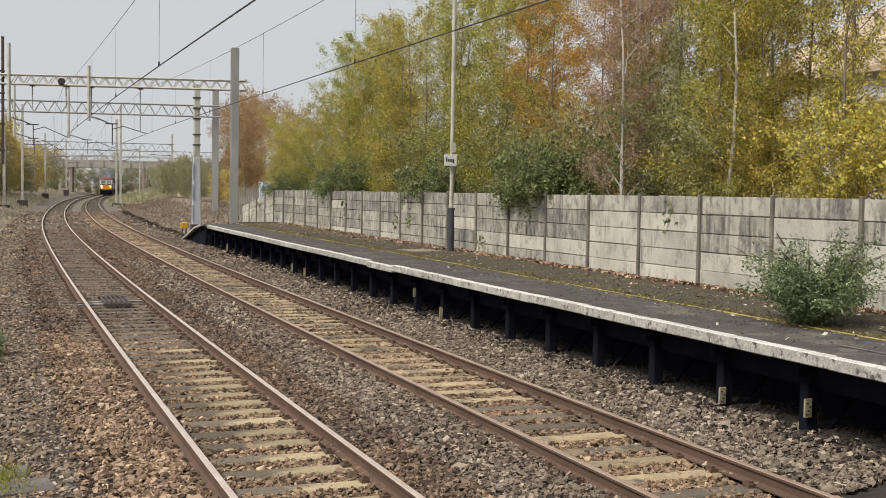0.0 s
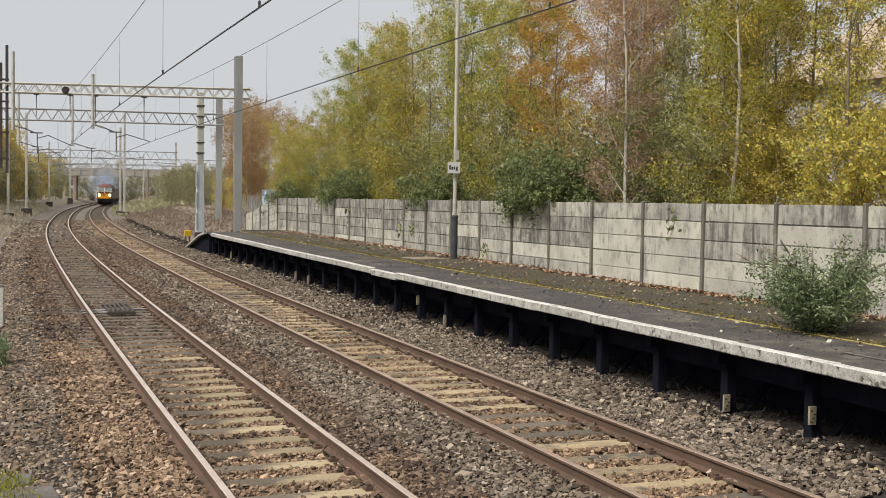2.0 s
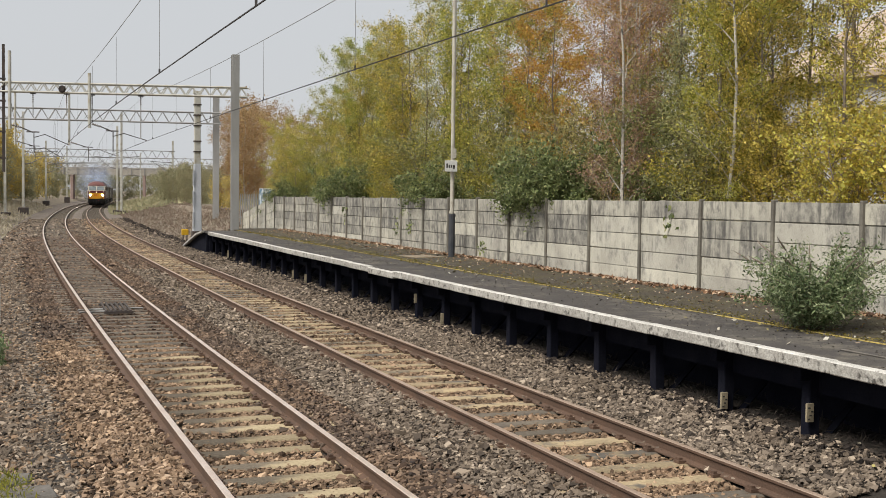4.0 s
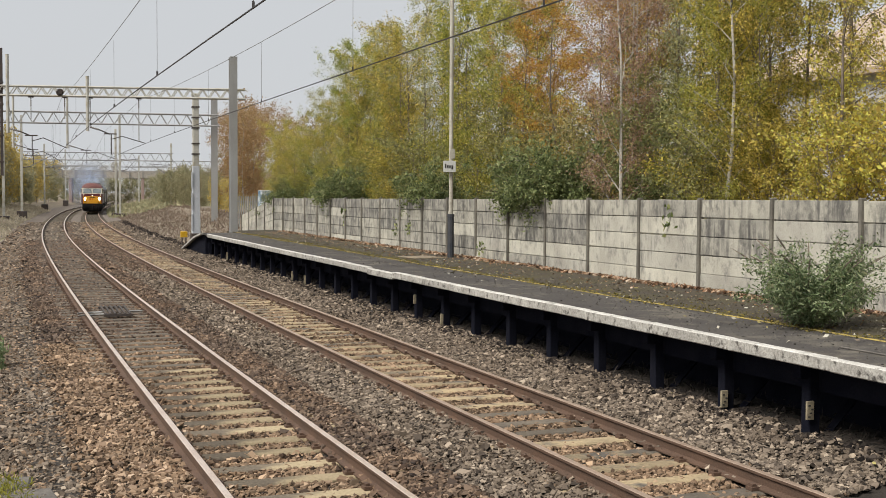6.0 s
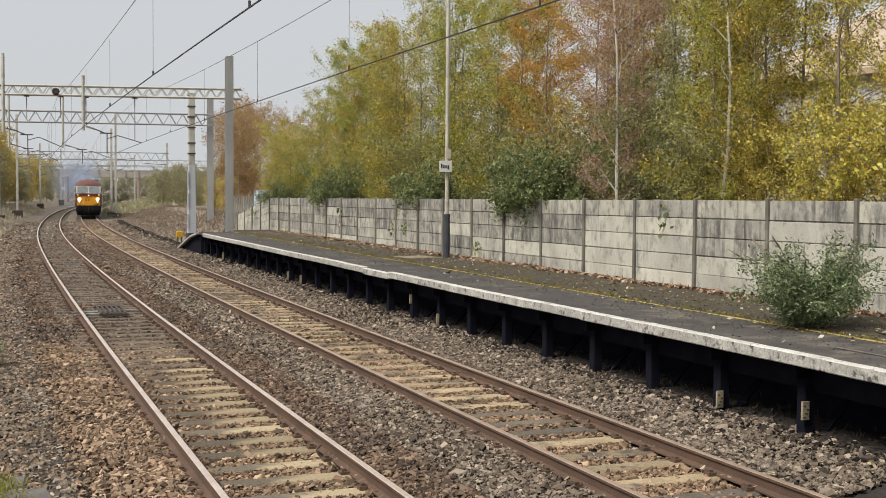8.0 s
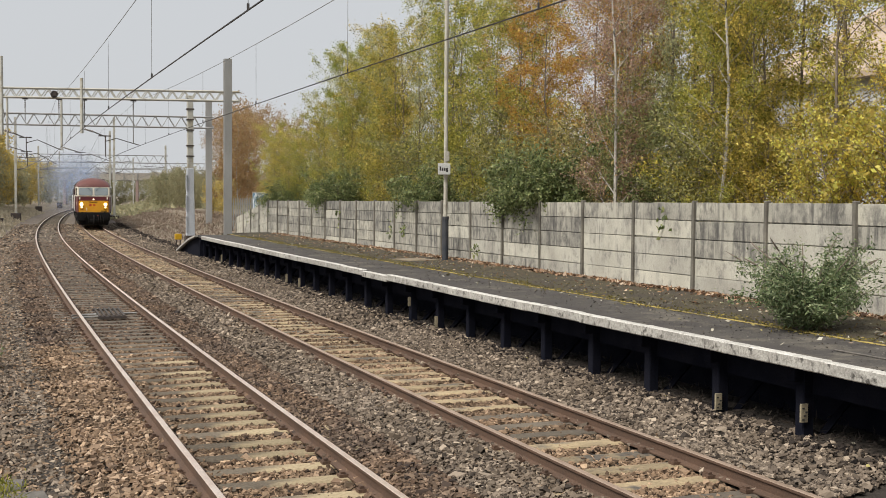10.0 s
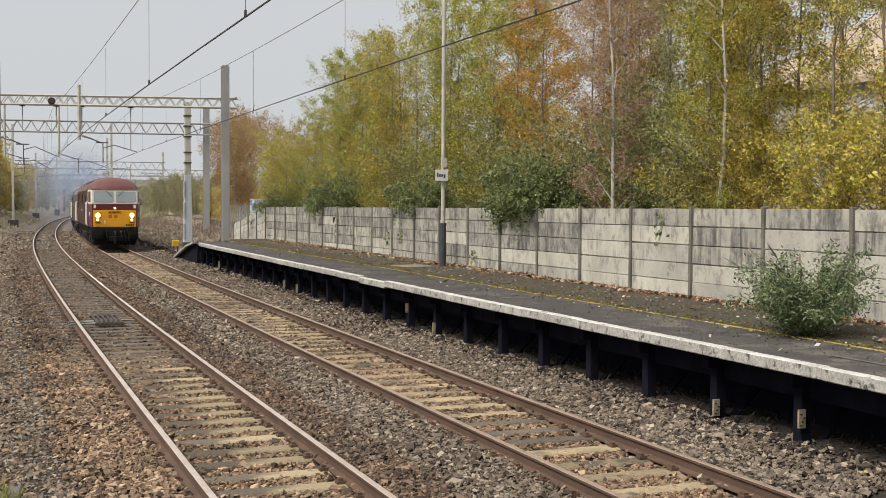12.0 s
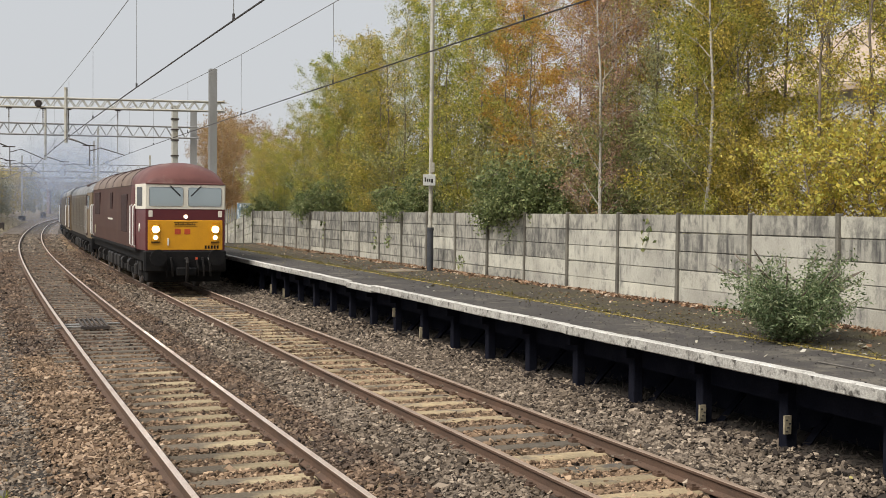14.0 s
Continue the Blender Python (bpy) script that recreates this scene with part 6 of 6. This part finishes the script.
def freight_loco():
    L = 20.6
    F = L / 2
    t = thing("diesel_locomotive", Matrix.Identity(4), "dusty beige diesel locomotive with a silver roof and louvred sides", "locomotive", "locomotives of the train")
    for a, b in ((F, F - 2.7), (-F + 2.7, -F)):
        e = 1 if a > 0 else -1
        wall, roof = shell([(F * e, 1.26, 3.2, 3.42), ((F - 0.5) * e, 1.32, 3.2, 3.7), ((F - 2.7) * e, 1.32, 3.2, 3.8)], 1.1, True, True)
        c = part("cab", wall, CAB_TAN, t, "tan cab")
        part("cab_roof", roof, SILVER, t, "silver cab roof")
        for s in (-1, 1):
            part("cab_window", cube((min((F - 1.5) * e, (F - 0.6) * e), min(1.29 * s, 1.335 * s), 2.45), (max((F - 1.5) * e, (F - 0.6) * e), max(1.29 * s, 1.335 * s), 3.05), 0.01), GLASS, c)
            part("cab_door", cube((min((F - 2.5) * e, (F - 1.8) * e), min(1.3 * s, 1.335 * s), 1.2), (max((F - 2.5) * e, (F - 1.8) * e), max(1.3 * s, 1.335 * s), 3.1), 0.01), DARKGRILLE, c, "dark cab door")
            for x in ((F - 1.7) * e, (F - 2.6) * e):
                part("handrail", rod((x, 1.37 * s, 1.3), (x, 1.37 * s, 2.6), 0.014, 6), WHITE_RAIL, c, "pale handrail")
        for y0, y1 in ((-1.05, -0.1), (0.1, 1.05)):
            part("windscreen", cube((min(F * e, (F + 0.02) * e), y0, 2.45), (max(F * e, (F + 0.02) * e), y1, 3.1), 0.006), GLASS, c)
        part("nose_panel", cube((min(F * e, (F + 0.03) * e), -1.1, 1.2), (max(F * e, (F + 0.03) * e), 1.1, 2.3), 0.01), WARN, c, "yellow end panel")
    wall, roof = shell([(F - 2.7, 1.24, 3.15, 3.75), (-F + 2.7, 1.24, 3.15, 3.75)], 1.12, True, True)
    part("body", wall, BEIGE, t, "dusty beige body side")
    part("roof", roof, SILVER, t, "dull silver roof", True)
    for s in (-1, 1):
        for x0, x1 in ((-6.6, -4.4), (-4.2, -1.6), (-1.4, 1.6), (1.8, 4.4), (4.6, 6.9)):
            g = part("side_door", cube((x0, min(1.23 * s, 1.26 * s), 1.35), (x1, max(1.23 * s, 1.26 * s), 3.05), 0.01), BEIGE, t, "beige louvred door")
            for i in range(10):
                zz = 1.5 + i * 0.15
                part("louvre", cube((x0 + 0.08, min(1.255 * s, 1.29 * s), zz), (x1 - 0.08, max(1.255 * s, 1.29 * s), zz + 0.07)), BEIGE, g)
        part("dark_grille", cube((6.95, min(1.23 * s, 1.27 * s), 1.4), (7.55, max(1.23 * s, 1.27 * s), 3.1), 0.01), DARKGRILLE, t, "dark air intake")
        part("roof_grille", cube((2.0, min(0.55 * s, 0.95 * s), 3.45), (6.0, max(0.55 * s, 0.95 * s), 3.68), 0.03), DARKGRILLE, t, "dark roof grille")
    part("silencer", cube((-2.6, -0.5, 3.6), (1.4, 0.5, 3.86), 0.06), DARKGRILLE, t, "sooty exhaust silencer")
    for e in (1, -1):
        part("buffer_beam", cube((min((F - 0.3) * e, (F + 0.04) * e), -1.25, 0.6), (max((F - 0.3) * e, (F + 0.04) * e), 1.25, 1.12), 0.04), BLACK, t)
        buffers(F * e, t, e)
    under(t, L, False)
    return t, L


loco_1, L1 = lead_loco()
loco_2, L2 = freight_loco()
loco_3 = copy_thing(loco_2, Matrix.Identity(4))
tagged(loco_3, "second dusty beige diesel locomotive at the train's tail")


# ---- exhaust haze: soft thin pieces that trail with the train ----
def smoke_mat():
    m, n, l, p = nodes("thin blue exhaust haze")
    uv = n.new("ShaderNodeUVMap")
    g = n.new("ShaderNodeTexGradient")
    g.gradient_type = "SPHERICAL"
    l.new(uv.outputs[0], g.inputs[0])
    k = n.new("ShaderNodeMath")
    k.operation = "MULTIPLY"
    l.new(g.outputs["Fac"], k.inputs[0])
    k.inputs[1].default_value = 0.34
    d, tr, x = n.new("ShaderNodeBsdfTranslucent"), n.new("ShaderNodeBsdfTransparent"), n.new("ShaderNodeMixShader")
    df, y = n.new("ShaderNodeBsdfDiffuse"), n.new("ShaderNodeMixShader")
    d.inputs[0].default_value = df.inputs[0].default_value = (0.55, 0.66, 0.9, 1)
    l.new(df.outputs[0], y.inputs[1])
    l.new(d.outputs[0], y.inputs[2])
    l.new(k.outputs[0], x.inputs[0])
    l.new(tr.outputs[0], x.inputs[1])
    l.new(y.outputs[0], x.inputs[2])
    l.new(x.outputs[0], n["Material Output"].inputs[0])
    return m


SMOKE = smoke_mat()


def make_puff(seed, size, count):
    r = np.random.default_rng(seed)
    t = thing("smoke_puff", Matrix.Identity(4), "thin bluish exhaust haze drifting behind the locomotives", "smoke", "exhaust haze")
    for i in range(count):
        c = r.normal(0, 0.2, 3)
        k = size * r.uniform(0.9, 1.4)
        a = r.uniform(0, 6.28)
        u = Vector((math.sin(0.3) * math.sin(a), math.cos(a), math.sin(a)))
        w = Vector((0.2, -math.sin(a), math.cos(a)))
        bm = bmesh.new()
        vs = [bm.verts.new(Vector(c) + u * (sx * k) + w * (sz * k)) for sx, sz in ((-1, -1), (1, -1), (1, 1), (-1, 1))]
        f = bm.faces.new(vs)
        uvl = bm.loops.layers.uv.new("UVMap")
        for lp, co in zip(f.loops, ((-1, -1), (1, -1), (1, 1), (-1, 1))):
            lp[uvl].uv = co
        part("wisp", bm, SMOKE, t)
    return t


PUFFS = [(make_puff(40 + i, size, 1), lag, z, off) for i, (size, lag, z, off) in enumerate(((1.6, 24, 4.9, 0.0), (2.2, 32, 5.0, -0.6), (2.7, 44, 4.6, -1.4), (3.1, 58, 4.2, -2.2), (3.4, 74, 3.8, -2.6)))]


# ---- what moves ----
def front_at(t):
    u = 14.0 - t
    return 37.75 + 15.059 * u + 0.053 * u * u


def rail_pose(s, d, z=0.0, base=5.0):
    """A vehicle whose middle stands s along the line, facing back towards its start."""
    p, q = at(s - base, d, z), at(s + base, d, z)
    way = p - q
    return Matrix.Translation((p + q) / 2) @ Matrix.Rotation(math.atan2(way.y, way.x), 4, "Z")


def motions():
    times = [0.5 * i for i in range(29)]
    c2 = L1 + 1.0 + L2 / 2
    c3 = L1 + 2.0 + L2 * 1.5
    for ob, back in ((loco_1, L1 / 2), (loco_2, c2), (loco_3, c3)):
        walk(ob, [(t, rail_pose(front_at(t) + back, GAP)) for t in times])
    for ob, lag, z, off in PUFFS:
        walk(ob, [(t, rail_pose(front_at(t) + lag, GAP + off, z)) for t in times])
    start = front_at(0)
    for axle, x in WHEELS:
        rows = []
        for i in range(421):
            t = i / 30
            turn = (start - front_at(t)) / 0.57
            rows.append((t, Matrix.Translation((x, 0, 0.57)) @ Matrix.Rotation(turn, 4, "Y")))
        walk(axle, rows)


motions()
